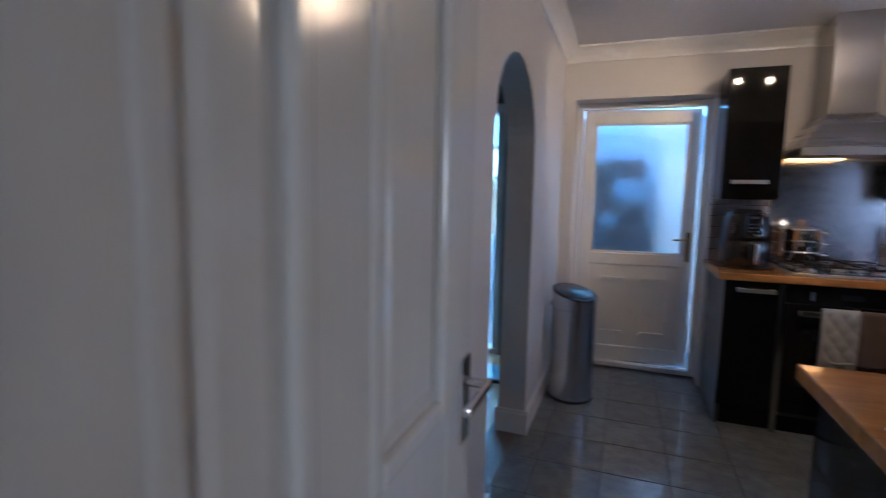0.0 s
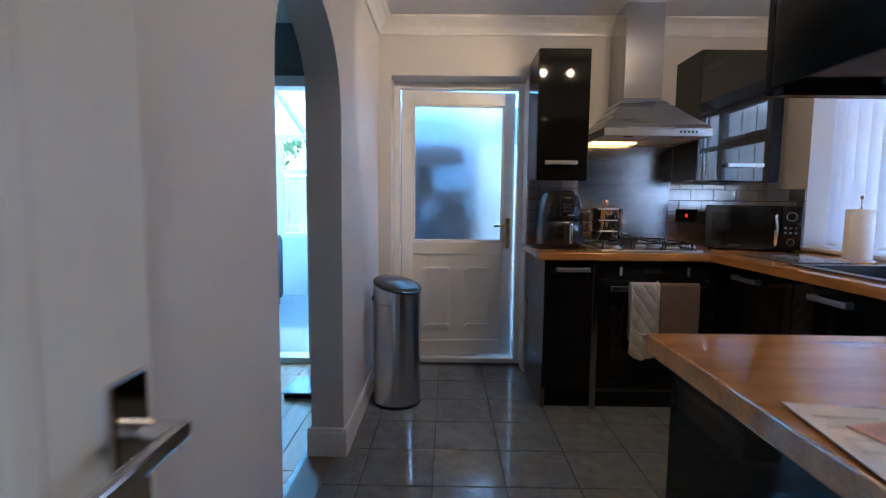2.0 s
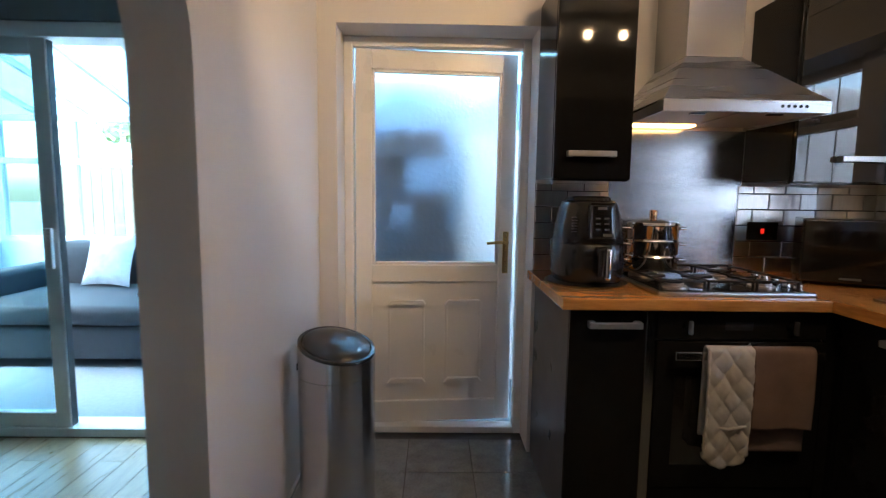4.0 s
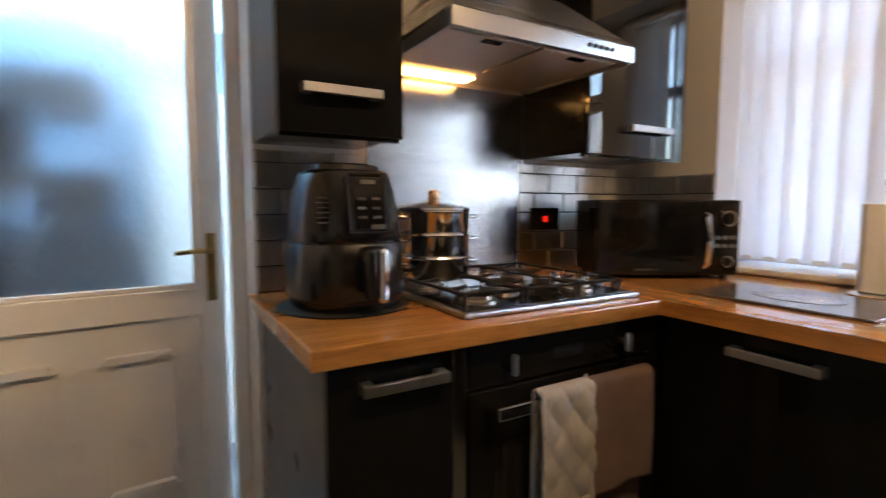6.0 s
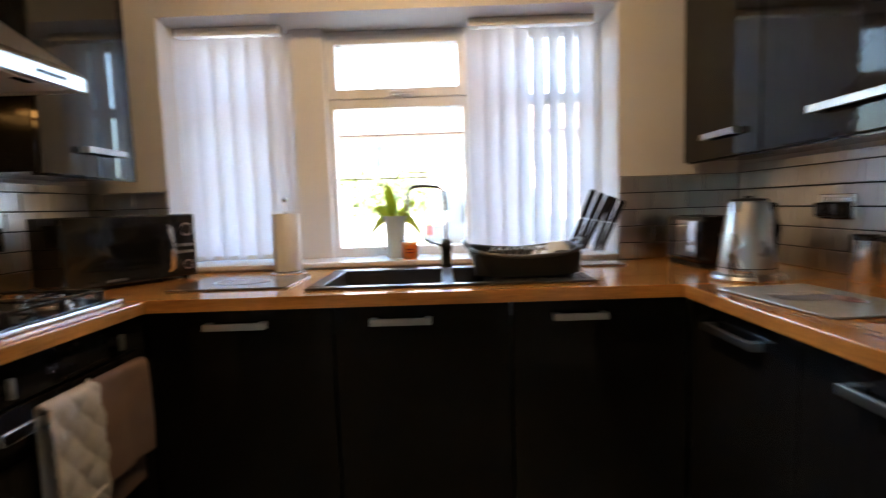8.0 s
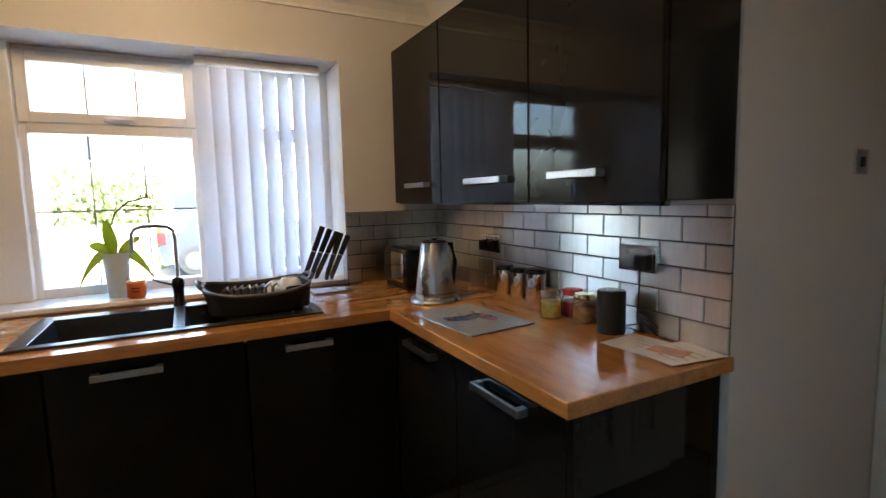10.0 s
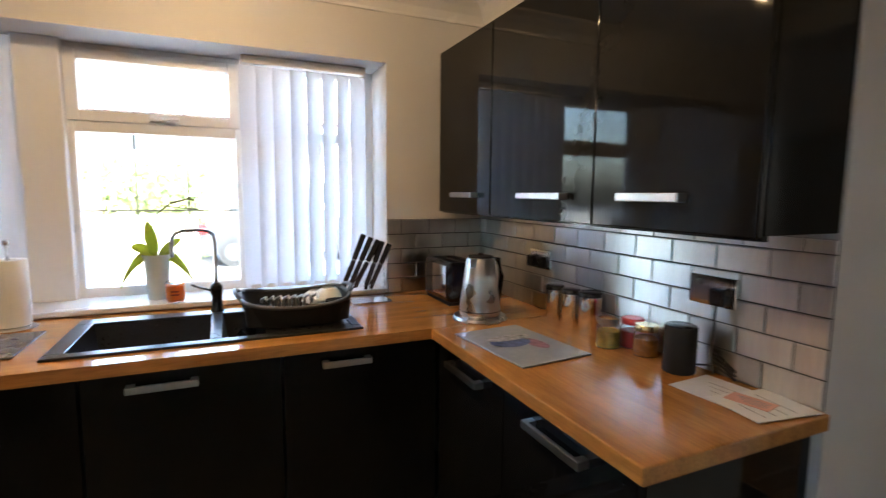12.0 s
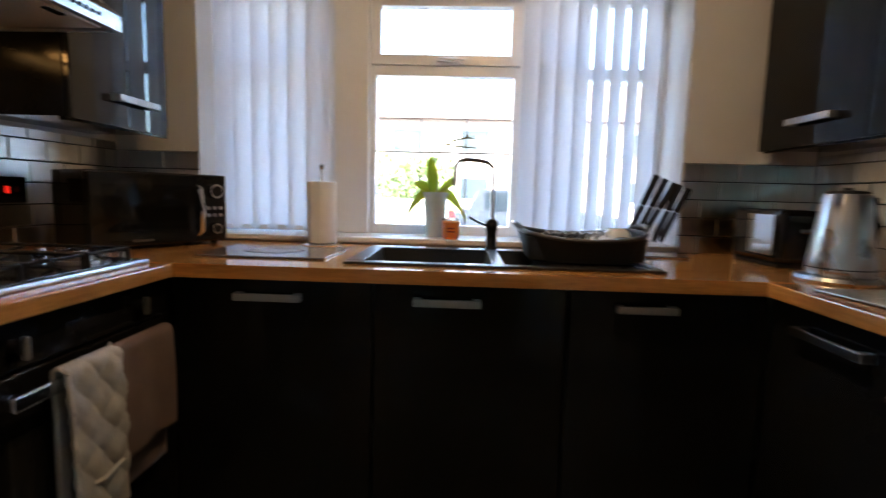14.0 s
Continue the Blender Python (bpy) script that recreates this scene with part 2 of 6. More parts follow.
solid("wall_passage", b, PAINT, "pale grey wall beside the entrance with a light switch", "wall", kind="structure")
b = box(-0.9, 0.003, 0.34, YD, 0, CZ)
box(0.003, XE - 0.001, 0.06, YD, 2.03, CZ, 0, b)
box(0.77, 2.6, 0.06, YR - 0.001, 0, CZ, 0, b)
solid("wall_entrance", b, PAINT, "pale grey wall with the open entrance doorway", "wall", kind="structure")

# wall with the arch
AY0, AY1, ASP, ATOP = 2.16, 2.985, 1.50, 1.905
XA = -0.303  # far face of the arch wall
b = box(XA, XL, YD, AY0, 0, CZ)
box(XA, XL, AY1, YB, 0, CZ, 0, b)
N = 28
for k in range(N):
    t0, t1 = math.pi * k / N, math.pi * (k + 1) / N
    ya, yb = [(AY0 + AY1) / 2 - (AY1 - AY0) / 2 * math.cos(t) for t in (t0, t1)]
    za, zb = [ASP + (ATOP - ASP) * math.sin(t) ** 0.85 for t in (t0, t1)]
    prism([(ya, za), (yb, zb), (yb, CZ), (ya, CZ)], "x", XA, XL, b)
solid("wall_west", b, PAINT, "pale grey wall with a rounded arch to the dining room", "wall", kind="structure")

solid("ceiling", box(XA, 2.76, 0.32, 4.42, CZ, CZ + 0.1), CEIL, "white stippled plaster ceiling", "ceiling", kind="structure")


def cornice(name, p, q, inward):
    """Coving along a wall from p to q, with its hollow to the room."""
    prof = [(0.0, -0.105), (0.012, -0.105), (0.014, -0.092), (0.03, -0.062), (0.058, -0.034), (0.09, -0.016), (0.09, -0.004), (0.0, -0.004)]
    bm = bmesh.new()
    ends = []
    for s in (p, q):
        ends.append([bm.verts.new((s[0] + inward[0] * (u - 0.0), s[1] + inward[1] * u, CZ + v)) for u, v in prof])
    for k in range(len(prof)):
        j = (k + 1) % len(prof)
        bm.faces.new((ends[0][k], ends[0][j], ends[1][j], ends[1][k]))
    bm.faces.new(ends[0])
    bm.faces.new(ends[1][::-1])
    return solid(name, bm, TRIM, "white moulded plaster coving under the ceiling", "coving", kind="structure")


cornice("trim_north", (XL, YB), (XW, YB), (0, -1))
cornice("trim_west", (XL, YD), (XL, YB - 0.002), (1, 0))
cornice("trim_east", (XW, YS), (XW, YB - 0.002), (-1, 0))
cornice("trim_south", (0.735, YS), (XW - 0.002, YS), (0, 1))

# skirting boards with a moulded top
def skirting(name, x0, x1, y0, y1):
    bm = box(x0, x1, y0, y1, 0.0, 0.115, 0.002)
    cx, cy = (x0 + x1) / 2, (y0 + y1) / 2
    dx, dy = (x1 - x0) / 2, (y1 - y0) / 2
    box(cx - dx * (0.75 if dx < 0.02 else 1), cx + dx * (0.75 if dx < 0.02 else 1), cy - dy * (0.75 if dy < 0.02 else 1), cy + dy * (0.75 if dy < 0.02 else 1), 0.115, 0.135, 0.003, bm)
    return solid(name, bm, TRIM, "white moulded skirting board", "skirting", kind="structure")


skirting("baseboard", XL, XL + 0.018, AY1 - 0.018, YB)
skirting("baseboard", XA - 0.018, XL, AY1 - 0.018, AY1 - 0.0005)
skirting("baseboard", XA - 0.018, XA, AY1, YB)
skirting("baseboard", XL, XL + 0.018, YD, AY0 + 0.018)
skirting("baseboard", XA - 0.018, XL, AY0 + 0.0005, AY0 + 0.018)
skirting("baseboard", XE - 0.018, XE, YR + 0.022, 1.03)

# ---- window ----
b = box(2.70, 2.755, 3.126, 3.324, 0.929, 2.0245)
box(2.645, 2.6995, 3.105, 3.262, 0.929, 2.0245, 0.003, b)
solid("trim_window_post", b, UPVC, "white boxed post between the window lights", "window post", kind="structure")
win = thing("window_1", (2.70, 2.8, 0.93), "white plastic window with a top-hung light and leaded bars", "window", kind="structure")
part("window_frame", frame_bm("x", 2.70, 2.765, 2.40, 3.125, 0.925, 2.025, 0.045), UPVC, win)
part("window_frame", frame_bm("x", 2.70, 2.765, 3.325, WY1, 0.925, 2.025, 0.045), UPVC, win)
part("window_frame", frame_bm("x", 2.70, 2.765, WY0, 2.40, 0.925, 2.025, 0.045), UPVC, win)
part("sash", frame_bm("x", 2.682, 2.74, 2.422, 3.103, 1.70, 2.003, 0.046), UPVC, win, "opening top light")
part("transom", box(2.695, 2.765, 2.445, 3.08, 1.655, 1.712, 0.004), UPVC, win)
part("window_frame", box(2.70, 2.765, WY0 + 0.045, 2.355, 1.655, 1.70, 0.004), UPVC, win)
part("window_frame", box(2.70, 2.765, 3.37, WY1 - 0.045, 1.655, 1.70, 0.004), UPVC, win)
for y0, y1, z0, z1 in ((2.445, 3.08, 0.97, 1.655), (2.468, 3.057, 1.746, 1.957), (WY0 + 0.045, 2.355, 0.97, 1.655), (WY0 + 0.045, 2.355, 1.70, 1.98), (3.37, WY1 - 0.045, 0.97, 1.655), (3.37, WY1 - 0.045, 1.70, 1.98)):
    pane = part("pane", box(2.728, 2.734, y0, y1, z0, z1), CLEAR, win)
    pane.visible_shadow = False
    w = y1 - y0
    for k in (1, 2):
        part("glazing_bar", box(2.724, 2.727, y0 + w * k / 3 - 0.004, y0 + w * k / 3 + 0.004, z0, z1), LEAD, pane)
    if z1 < 1.69:
        part("glazing_bar", box(2.7235, 2.7265, y0, y1, (z0 + z1) / 2 - 0.004, (z0 + z1) / 2 + 0.004), LEAD, pane)
hd = part("window_handle", box(2.655, 2.682, 2.735, 2.795, 1.712, 1.73, 0.005), UPVC, win)
part("lever", box(2.645, 2.66, 2.675, 2.775, 1.714, 1.726, 0.004), UPVC, hd)
solid("window_sill", box(2.43, 2.70, WY0 + 0.002, WY1 - 0.002, 0.905, 0.928, 0.006), TRIM, "white gloss window sill", "window sill", kind="structure")

# vertical blinds
def blind(y0, y1, turns, label):
    bl = thing("vertical_blind", (2.62, (y0 + y1) / 2, 2.0), label, "blind", "window blinds")
    part("headrail", box(2.575, 2.625, y0, y1, 1.985, 2.022, 0.004), UPVC, bl)
    n = len(turns)
    for k, a in enumerate(turns):
        yc = y0 + (k + 0.5) * (y1 - y0) / n
        bm = bmesh.new()
        cols = []
        for j in range(6):
            u = (j / 5 - 0.5) * 0.1
            bow = 0.006 * (1 - (2 * j / 5 - 1) ** 2)
            c, s = math.cos(radians(a)), math.sin(radians(a))
            cols.append([(2.60 + u * s + bow * c, yc + u * c - bow * s, z) for z in (0.945, 1.978)])
        vs = [[bm.verts.new(p) for p in col] for col in cols]
        for p, q in zip(vs, vs[1:]):
            bm.faces.new((p[0], q[0], q[1], p[1]))
        part("slat", bm, BLIND, bl, smooth=True)
        part("weight", box(2.596, 2.604, yc - 0.02, yc + 0.02, 0.94, 0.958), UPVC, bl)
    part("chain", rod((2.60, y0 + 0.03, 0.945), (2.60, y1 - 0.03, 0.945), 0.0015, seg=6), UPVC, bl)


blind(3.285, 3.78, [-22, -24, -20, -25, -22, -26], "white fabric vertical blind drawn together at the window")
blind(1.835, 2.415, [-26, -40, -42, -40, -38, -24, -20, -22], "white fabric vertical blind half drawn at the window")

# ---- back door, a little open outward ----
fr = thing("door_frame", (0.39, 4.35, 0), "white plastic outer door frame in the wall recess", "door frame", kind="structure")
for x0, x1, z0, z1 in ((-0.072, -0.03, 0.0, 2.0), (0.798, 0.838, 0.0, 2.0), (-0.03, 0.798, 1.955, 2.0), (-0.03, 0.798, 0.0, 0.035)):
    part("jamb" if z1 - z0 > 1 else "rail", box(x0, x1, 4.335, 4.405, z0, z1, 0.004), UPVC, fr)
bd = thing("door_1", (-0.025, 4.39, 0.04), "white plastic back door with frosted glass, slightly open", "door")
W, H = 0.815, 1.912
leaf = []
leaf.append(part("stile", box(0.0, 0.082, -0.03, 0.03, 0, H, 0.004), UPVC))
leaf.append(part("stile", box(W - 0.078, W, -0.03, 0.03, 0, H, 0.004), UPVC))
leaf.append(part("rail", box(0.082, W - 0.078, -0.03, 0.03, 0, 0.115, 0.004), UPVC))
leaf.append(part("rail", box(0.082, W - 0.078, -0.03, 0.03, 0.755, 0.844, 0.004), UPVC))
leaf.append(part("rail", box(0.082, W - 0.078, -0.03, 0.03, 1.818, H, 0.004), UPVC))
leaf.append(part("lower_panel", box(0.082, W - 0.078, -0.012, 0.012, 0.115, 0.755), UPVC))
leaf.append(part("bead", frame_bm("y", -0.022, -0.004, 0.082, W - 0.078, 0.844, 1.818, 0.016), UPVC))
gl = part("glass_pane", box(0.082, W - 0.078, -0.003, 0.003, 0.844, 1.818), FROST)
gl.visible_shadow = False
leaf.append(gl)
for x0 in (0.165, 0.465):
    bm = frame_bm("y", -0.0165, -0.0125, x0, x0 + 0.19, 0.225, 0.645, 0.012, bevel=0.0015)
    for z0 in (0.215, 0.635):
        prism([(x0 - 0.006, z0), (x0 + 0.196, z0), (x0 + 0.176, z0 + 0.022), (x0 + 0.014, z0 + 0.022)], "y", -0.036, -0.0127, bm)
    leaf.append(part("moulded_panel", bm, UPVC))
plate = part("handle_plate", box(W - 0.058, W - 0.028, -0.038, -0.0305, 0.80, 1.02, 0.003), BRASS, label="brass handle plate")
leaf.append(plate)
lev = rod((W - 0.043, -0.04, 0.965), (W - 0.043, -0.075, 0.965), 0.008)
tube([(W - 0.043, -0.075, 0.965), (W - 0.09, -0.08, 0.967), (W - 0.15, -0.078, 0.962)], 0.008, bm=lev)
leaf.append(part("door_handle", lev, BRASS, label="brass lever handle"))
for o in leaf:
    o.parent = bd
bd.rotation_euler = (0, 0, radians(4.6))

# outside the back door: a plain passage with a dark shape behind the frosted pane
# the wall's low, bluish colour stands in for the shade outside the door
solid("wall_passage_outside", box(-0.6, 2.2, 5.75, 5.87, -0.15, 2.1), mat("shaded_yard_wall", (0.24, 0.30, 0.38), 0.9, bump=0.3), "rendered yard wall beyond the back door, shade put into its bluish colour", "wall", kind="structure")
solid("wall_yard_side", box(0.60, 2.2, 5.50, 5.74, -0.15, 1.72), mat("cream_render", (0.72, 0.66, 0.58), 0.9, bump=0.3), "cream rendered garden wall beyond the back door", "wall", kind="structure")

# ---- fitted units ----
def handle_x(parent, xc, y, z, w, out=-1):
    """A flat bar handle on a door that faces along y."""
    bm = box(xc - w / 2, xc + w / 2, y + out * 0.034, y + out * 0.022, z - 0.011, z + 0.011, 0.002)
    for s in (-1, 1):
        box(xc + s * (w / 2 - 0.012) - 0.011, xc + s * (w / 2 - 0.012) + 0.011, min(y, y + out * 0.0225), max(y, y + out * 0.0225), z - 0.011, z + 0.011, 0, bm)
    return part("handle", bm, HANDLE, parent, "flat satin metal bar handle")


def handle_y(parent, x, yc, z, w):
    bm = box(x - 0.034, x - 0.022, yc - w / 2, yc + w / 2, z - 0.011, z + 0.011, 0.002)
    for s in (-1, 1):
        box(x - 0.0225, x, yc + s * (w / 2 - 0.012) - 0.011, yc + s * (w / 2 - 0.012) + 0.011, z - 0.011, z + 0.011, 0, bm)
    return part("handle", bm, HANDLE, parent, "flat satin metal bar handle")


DY, DX, DS = 3.535, 1.80, 1.765  # door faces: back run, window run, south run
# back run
u = thing("base_unit", (1.0, 3.8, 0), "black gloss base cupboard with a grey end panel", "kitchen cabinet", "base units")
part("carcass", box(0.875, 1.125, DY + 0.02, YB - 0.005, 0.12, 0.858), CARCASS, u)
part("end_panel", box(0.853, 0.874, DY + 0.02, YB - 0.005, 0.0, 0.858, 0.002), GREYSIDE, u, "grey end panel")
part("plinth", box(0.875, 1.16, DY + 0.05, DY + 0.068, 0.0, 0.118), BLACKEDGE, u)
d = part("door", box(0.853, 1.122, DY, DY + 0.019, 0.125, 0.852, 0.002), BLACK, u)
handle_x(d, 1.005, DY, 0.805, 0.185)
tagged(part("filler_strip", box(1.126, 1.160, DY + 0.004, DY + 0.02, 0.0, 0.855, 0.001), STEEL), "narrow grey metal filler strip beside the oven", "filler strip")

ov = thing("oven", (1.46, 3.8, 0.1), "black built-in oven with chrome knobs under the hob", "oven")
part("body", box(1.165, 1.762, DY + 0.02, YB - 0.02, 0.1, 0.85), CARCASS, ov)
part("control_panel", box(1.163, 1.764, DY, DY + 0.019, 0.752, 0.852, 0.002), BLACK, ov)
od = part("oven_door", box(1.163, 1.764, DY - 0.004, DY + 0.019, 0.20, 0.744, 0.003), BLACK, ov)
part("door_glass", box(1.23, 1.70, DY - 0.0065, DY - 0.0045, 0.29, 0.62, 0.001), mat("dark_oven_glass", (0.015, 0.014, 0.013), 0.03, var=0.1), od)
hb = box(1.205, 1.725, DY - 0.055, DY - 0.043, 0.692, 0.722, 0.003)
for x in (1.22, 1.71):
    box(x - 0.012, x + 0.012, DY - 0.044, DY - 0.004, 0.695, 0.719, 0, hb)
part("handle", hb, mat("bright_oven_handle", (0.72, 0.72, 0.72), 0.22, metal=1.0, var=0.04, bump=0.02), od, "flat satin metal oven handle")
for x in (1.265, 1.635):
    k = part("knob", rod((x, DY, 0.80), (x, DY - 0.022, 0.80), 0.017, 0.015, 20), BLACKEDGE, ov, smooth=True)
    part("grip", box(x - 0.006, x + 0.006, DY - 0.036, DY - 0.022, 0.776, 0.824, 0.003), HANDLE, k, "chrome grip")
part("display", box(1.40, 1.50, DY - 0.002, DY, 0.785, 0.815), mat("display_glass", (0.02, 0.02, 0.025), 0.1), ov)
part("lower_panel", box(1.163, 1.764, DY + 0.003, DY + 0.019, 0.125, 0.195, 0.002), BLACK, ov)
part("plinth", box(1.161, 1.80, DY + 0.05, DY + 0.068, 0.0, 0.118), BLACKEDGE, ov)
tagged(part("corner_post", box(1.767, DX + 0.02, DY, DY + 0.019, 0.125, 0.852), BLACK), "black corner filler between the two runs", "filler strip")

# window run: three fronts
for k, (y0, y1, hy, hw) in enumerate(((2.925, 3.53, 3.235, 0.20), (2.345, 2.92, 2.70, 0.20), (1.77, 2.34, 2.123, 0.175))):
    u = thing("base_unit", (2.1, (y0 + y1) / 2, 0), "black gloss base cupboard under the window worktop", "kitchen cabinet", "base units")
    part("carcass", box(DX + 0.021, XW - 0.01, y0 + 0.002, y1 - 0.002, 0.12, 0.66), CARCASS, u)
    d = part("door", box(DX, DX + 0.019, y0 + 0.0015, y1 - 0.0015, 0.125, 0.852, 0.002), BLACK, u)
    handle_y(d, DX, hy, 0.802, hw)
    part("plinth", box(DX + 0.05, DX + 0.068, y0, y1, 0.0, 0.118), BLACKEDGE, u)

# south run
for x0, x1, hx in ((1.30, 1.795, 1.545), (0.78, 1.297, 1.04)):
    u = thing("base_unit", ((x0 + x1) / 2, 1.5, 0), "black gloss base cupboard under the tiled wall worktop", "kitchen cabinet", "base units")
    part("carcass", box(x0 + 0.002, x1 - 0.002, YS + 0.005, DS - 0.021, 0.12, 0.858), CARCASS, u)
    d = part("door", box(x0 + 0.0015, x1 - 0.0015, DS - 0.019, DS, 0.125, 0.852, 0.002), BLACK, u)
    handle_x(d, hx, DS, 0.79, 0.235, 1)
    part("plinth", box(x0, x1, DS - 0.068, DS - 0.05, 0.0, 0.118), BLACKEDGE, u)
tagged(part("end_panel", box(0.757, 0.779, YS + 0.004, DS, 0.0, 0.858, 0.002), BLACK), "black gloss end panel of the worktop run", "cabinet panel")

# worktops of oiled wood
wt = box(1.7495, XW - 0.001, YS + 0.001, 2.38, 0.86, 0.90)
box(1.7495, XW - 0.001, 2.985, YB - 0.001, 0.86, 0.90, 0, wt)
box(1.7495, 1.882, 2.38, 2.985, 0.86, 0.90, 0, wt)
box(2.263, XW - 0.001, 2.38, 2.985, 0.86, 0.90, 0, wt)
tagged(part("worktop", box(0.815, 1.748, 3.498, YB - 0.001, 0.86, 0.90, 0.004), OAKTOPX), "oiled wooden block worktop along the back wall", "worktop")
tagged(part("worktop", wt, OAKTOP), "oiled wooden block worktop under the window", "worktop")
tagged(part("worktop", box(0.722, 1.748, YS + 0.001, 1.813, 0.86, 0.90, 0.004), OAKTOPX), "oiled wooden block worktop ending at the passage", "worktop")


# wall cupboards
GLOSSDOOR = mat("black_high_gloss_door", (0.006, 0.006, 0.007), 0.03, var=0.2, scale=3, bump=0.01, fine=25, rvar=0.01, spec=0.6)
def wall_unit(x0, x1, face, back, z0, z1, doors, label, hz, front=BLACK):
    out = 1 if face > back else -1
    u = thing("wall_unit", ((x0 + x1) / 2, back, z0), label, "kitchen cabinet", "wall units")
    fy = face - out * 0.02
    part("carcass", box(x0, x1, min(fy, back), max(fy, back), z0 + 0.012, z1, 0.002), BLACKEDGE, u)
    part("light_pelmet", box(x0 + 0.004, x1 - 0.004, min(fy - out * 0.02, fy), max(fy - out * 0.02, fy), z0, z0 + 0.0115), BLACKEDGE, u)
    for a, c, h0, h1 in doors:
        d = part("door", box(a + 0.0015, c - 0.0015, min(face, face - out * 0.0195), max(face, face - out * 0.0195), z0 + 0.006, z1, 0.004), front, u)
        handle_x(d, (h0 + h1) / 2, face, hz, h1 - h0, out)
    return u


ZC0, ZC1 = 1.308, 2.08
wall_unit(0.84, 1.15, 3.82, YB - 0.001, ZC0, ZC1, [(0.84, 1.15, 0.89, 1.08)], "narrow black gloss wall cupboard beside the cooker hood", 1.412)
wall_unit(1.80, 2.31, 3.82, YB - 0.001, ZC0, ZC1, [(1.80, 2.235, 1.97, 2.185)], "black gloss wall cupboard beside the window", 1.407, GLOSSDOOR)
wall_unit(0.742, 2.378, 1.515, YS + 0.001, ZC0, ZC1, [(1.855, 2.378, 1.965, 2.18), (1.243, 1.855, 1.36, 1.61), (0.742, 1.243, 0.915, 1.115)], "row of three black gloss wall cupboards over the tiles", 1.397)

# cooker hood
FILTER = mat("grease_filter_mesh", (0.62, 0.58, 0.55), 0.5, metal=0.7, var=0.06, scale=60, bump=0.3, fine=500)
hd = thing("cooker_hood", (1.495, 3.9, 1.55), "brushed steel chimney cooker hood with a warm lamp lit", "cooker hood")
part("rim", box(1.19, 1.80, 3.655, 3.668, 1.555, 1.60, 0.002), STEELH, hd)
bm = box(1.19, 1.203, 3.668, YB - 0.002, 1.555, 1.60, 0.001)
part("rim_side", bm, STEELH, hd)
part("rim_side", box(1.787, 1.80, 3.668, YB - 0.002, 1.555, 1.60, 0.001), STEELH, hd)
bm = bmesh.new()
lowr = [bm.verts.new(p) for p in ((1.19, 3.655, 1.60), (1.80, 3.655, 1.60), (1.80, YB - 0.002, 1.60), (1.19, YB - 0.002, 1.60))]
upr = [bm.verts.new(p) for p in ((1.36, 3.86, 1.80), (1.587, 3.86, 1.80), (1.587, YB - 0.002, 1.80), (1.36, YB - 0.002, 1.80))]
for k in range(4):
    bm.faces.new((lowr[k], lowr[(k + 1) % 4], upr[(k + 1) % 4], upr[k]))
bm.faces.new(upr)
bm.faces.new(lowr[::-1])
part("canopy", bm, STEELH, hd)
part("chimney", box(1.36, 1.587, 3.86, YB - 0.002, 1.8005, CZ - 0.001, 0.002), STEEL, hd)
part("underside", box(1.203, 1.787, 3.668, YB - 0.01, 1.568, 1.574), FILTER, hd)
for x0 in (1.21, 1.50):
    f = part("filter", box(x0, x0 + 0.275, 3.70, 3.98, 1.560, 1.567, 0.001), FILTER, hd, "fine mesh grease filter")
    part("filter_catch", box(x0 + 0.11, x0 + 0.165, 3.71, 3.73, 1.556, 1.5598), BLACKEDGE, f)
part("lamp_cover", box(1.24, 1.52, 4.055, 4.12, 1.559, 1.567, 0.001), glow("hood_lamp", (1.0, 0.46, 0.13), 0.65), hd, "lit warm lamp strip")
for k in range(5):
    part("button", rod((1.62 + k * 0.022, 3.655, 1.578), (1.62 + k * 0.022, 3.651, 1.578), 0.006, seg=12), BLACKEDGE, hd)

# splashback behind the hob
tagged(part("splashback", box(1.18, 1.7985, YB - 0.004, YB - 0.0005, 0.901, 1.553), mat("steel_splashback", (0.48, 0.50, 0.52), 0.15, metal=1.0, var=0.12, scale=2, bump=0.3, fine=160, stretch=(0.12, 1, 10))), "brushed steel splashback behind the hob", "splashback")

# ---- ceiling spotlights ----
sp = thing("ceiling_spotlights", (1.31, 2.62, CZ), "satin metal ceiling spotlight bar with three lit bulbs", "ceiling light")
part("bar", box(1.0, 1.62, 2.595, 2.645, CZ - 0.025, CZ - 0.0005, 0.004), HANDLE, sp)
for x in (1.09, 1.31, 1.53):
    part("arm", rod((x, 2.62, CZ - 0.022), (x, 2.62, CZ - 0.034), 0.006), HANDLE, sp)
    s = part("spot_head", lathe([(0.02, 0.07), (0.03, 0.06), (0.036, 0.0), (0.033, 0.0), (0.026, 0.05)], (x, 2.62, CZ - 0.10), 20), HANDLE, sp, smooth=True)
    part("bulb", lathe([(0.0, -0.004), (0.02, 0.0), (0.026, 0.01), (0.0, 0.03)], (x, 2.62, CZ - 0.094), 16), glow("bulb_light", (1.0, 0.6, 0.3), 3), s, smooth=True)
lamp("spot_light", "SPOT", look((1.09, 2.62, CZ - 0.112), (0.05, 4.1, 1.75)), 2.6, WARM, 0.02, 58)
for x in (1.31, 1.53):
    lamp("spot_light", "POINT", pose(x, 2.62, CZ - 0.118), 0.6, WARM, 0.021)

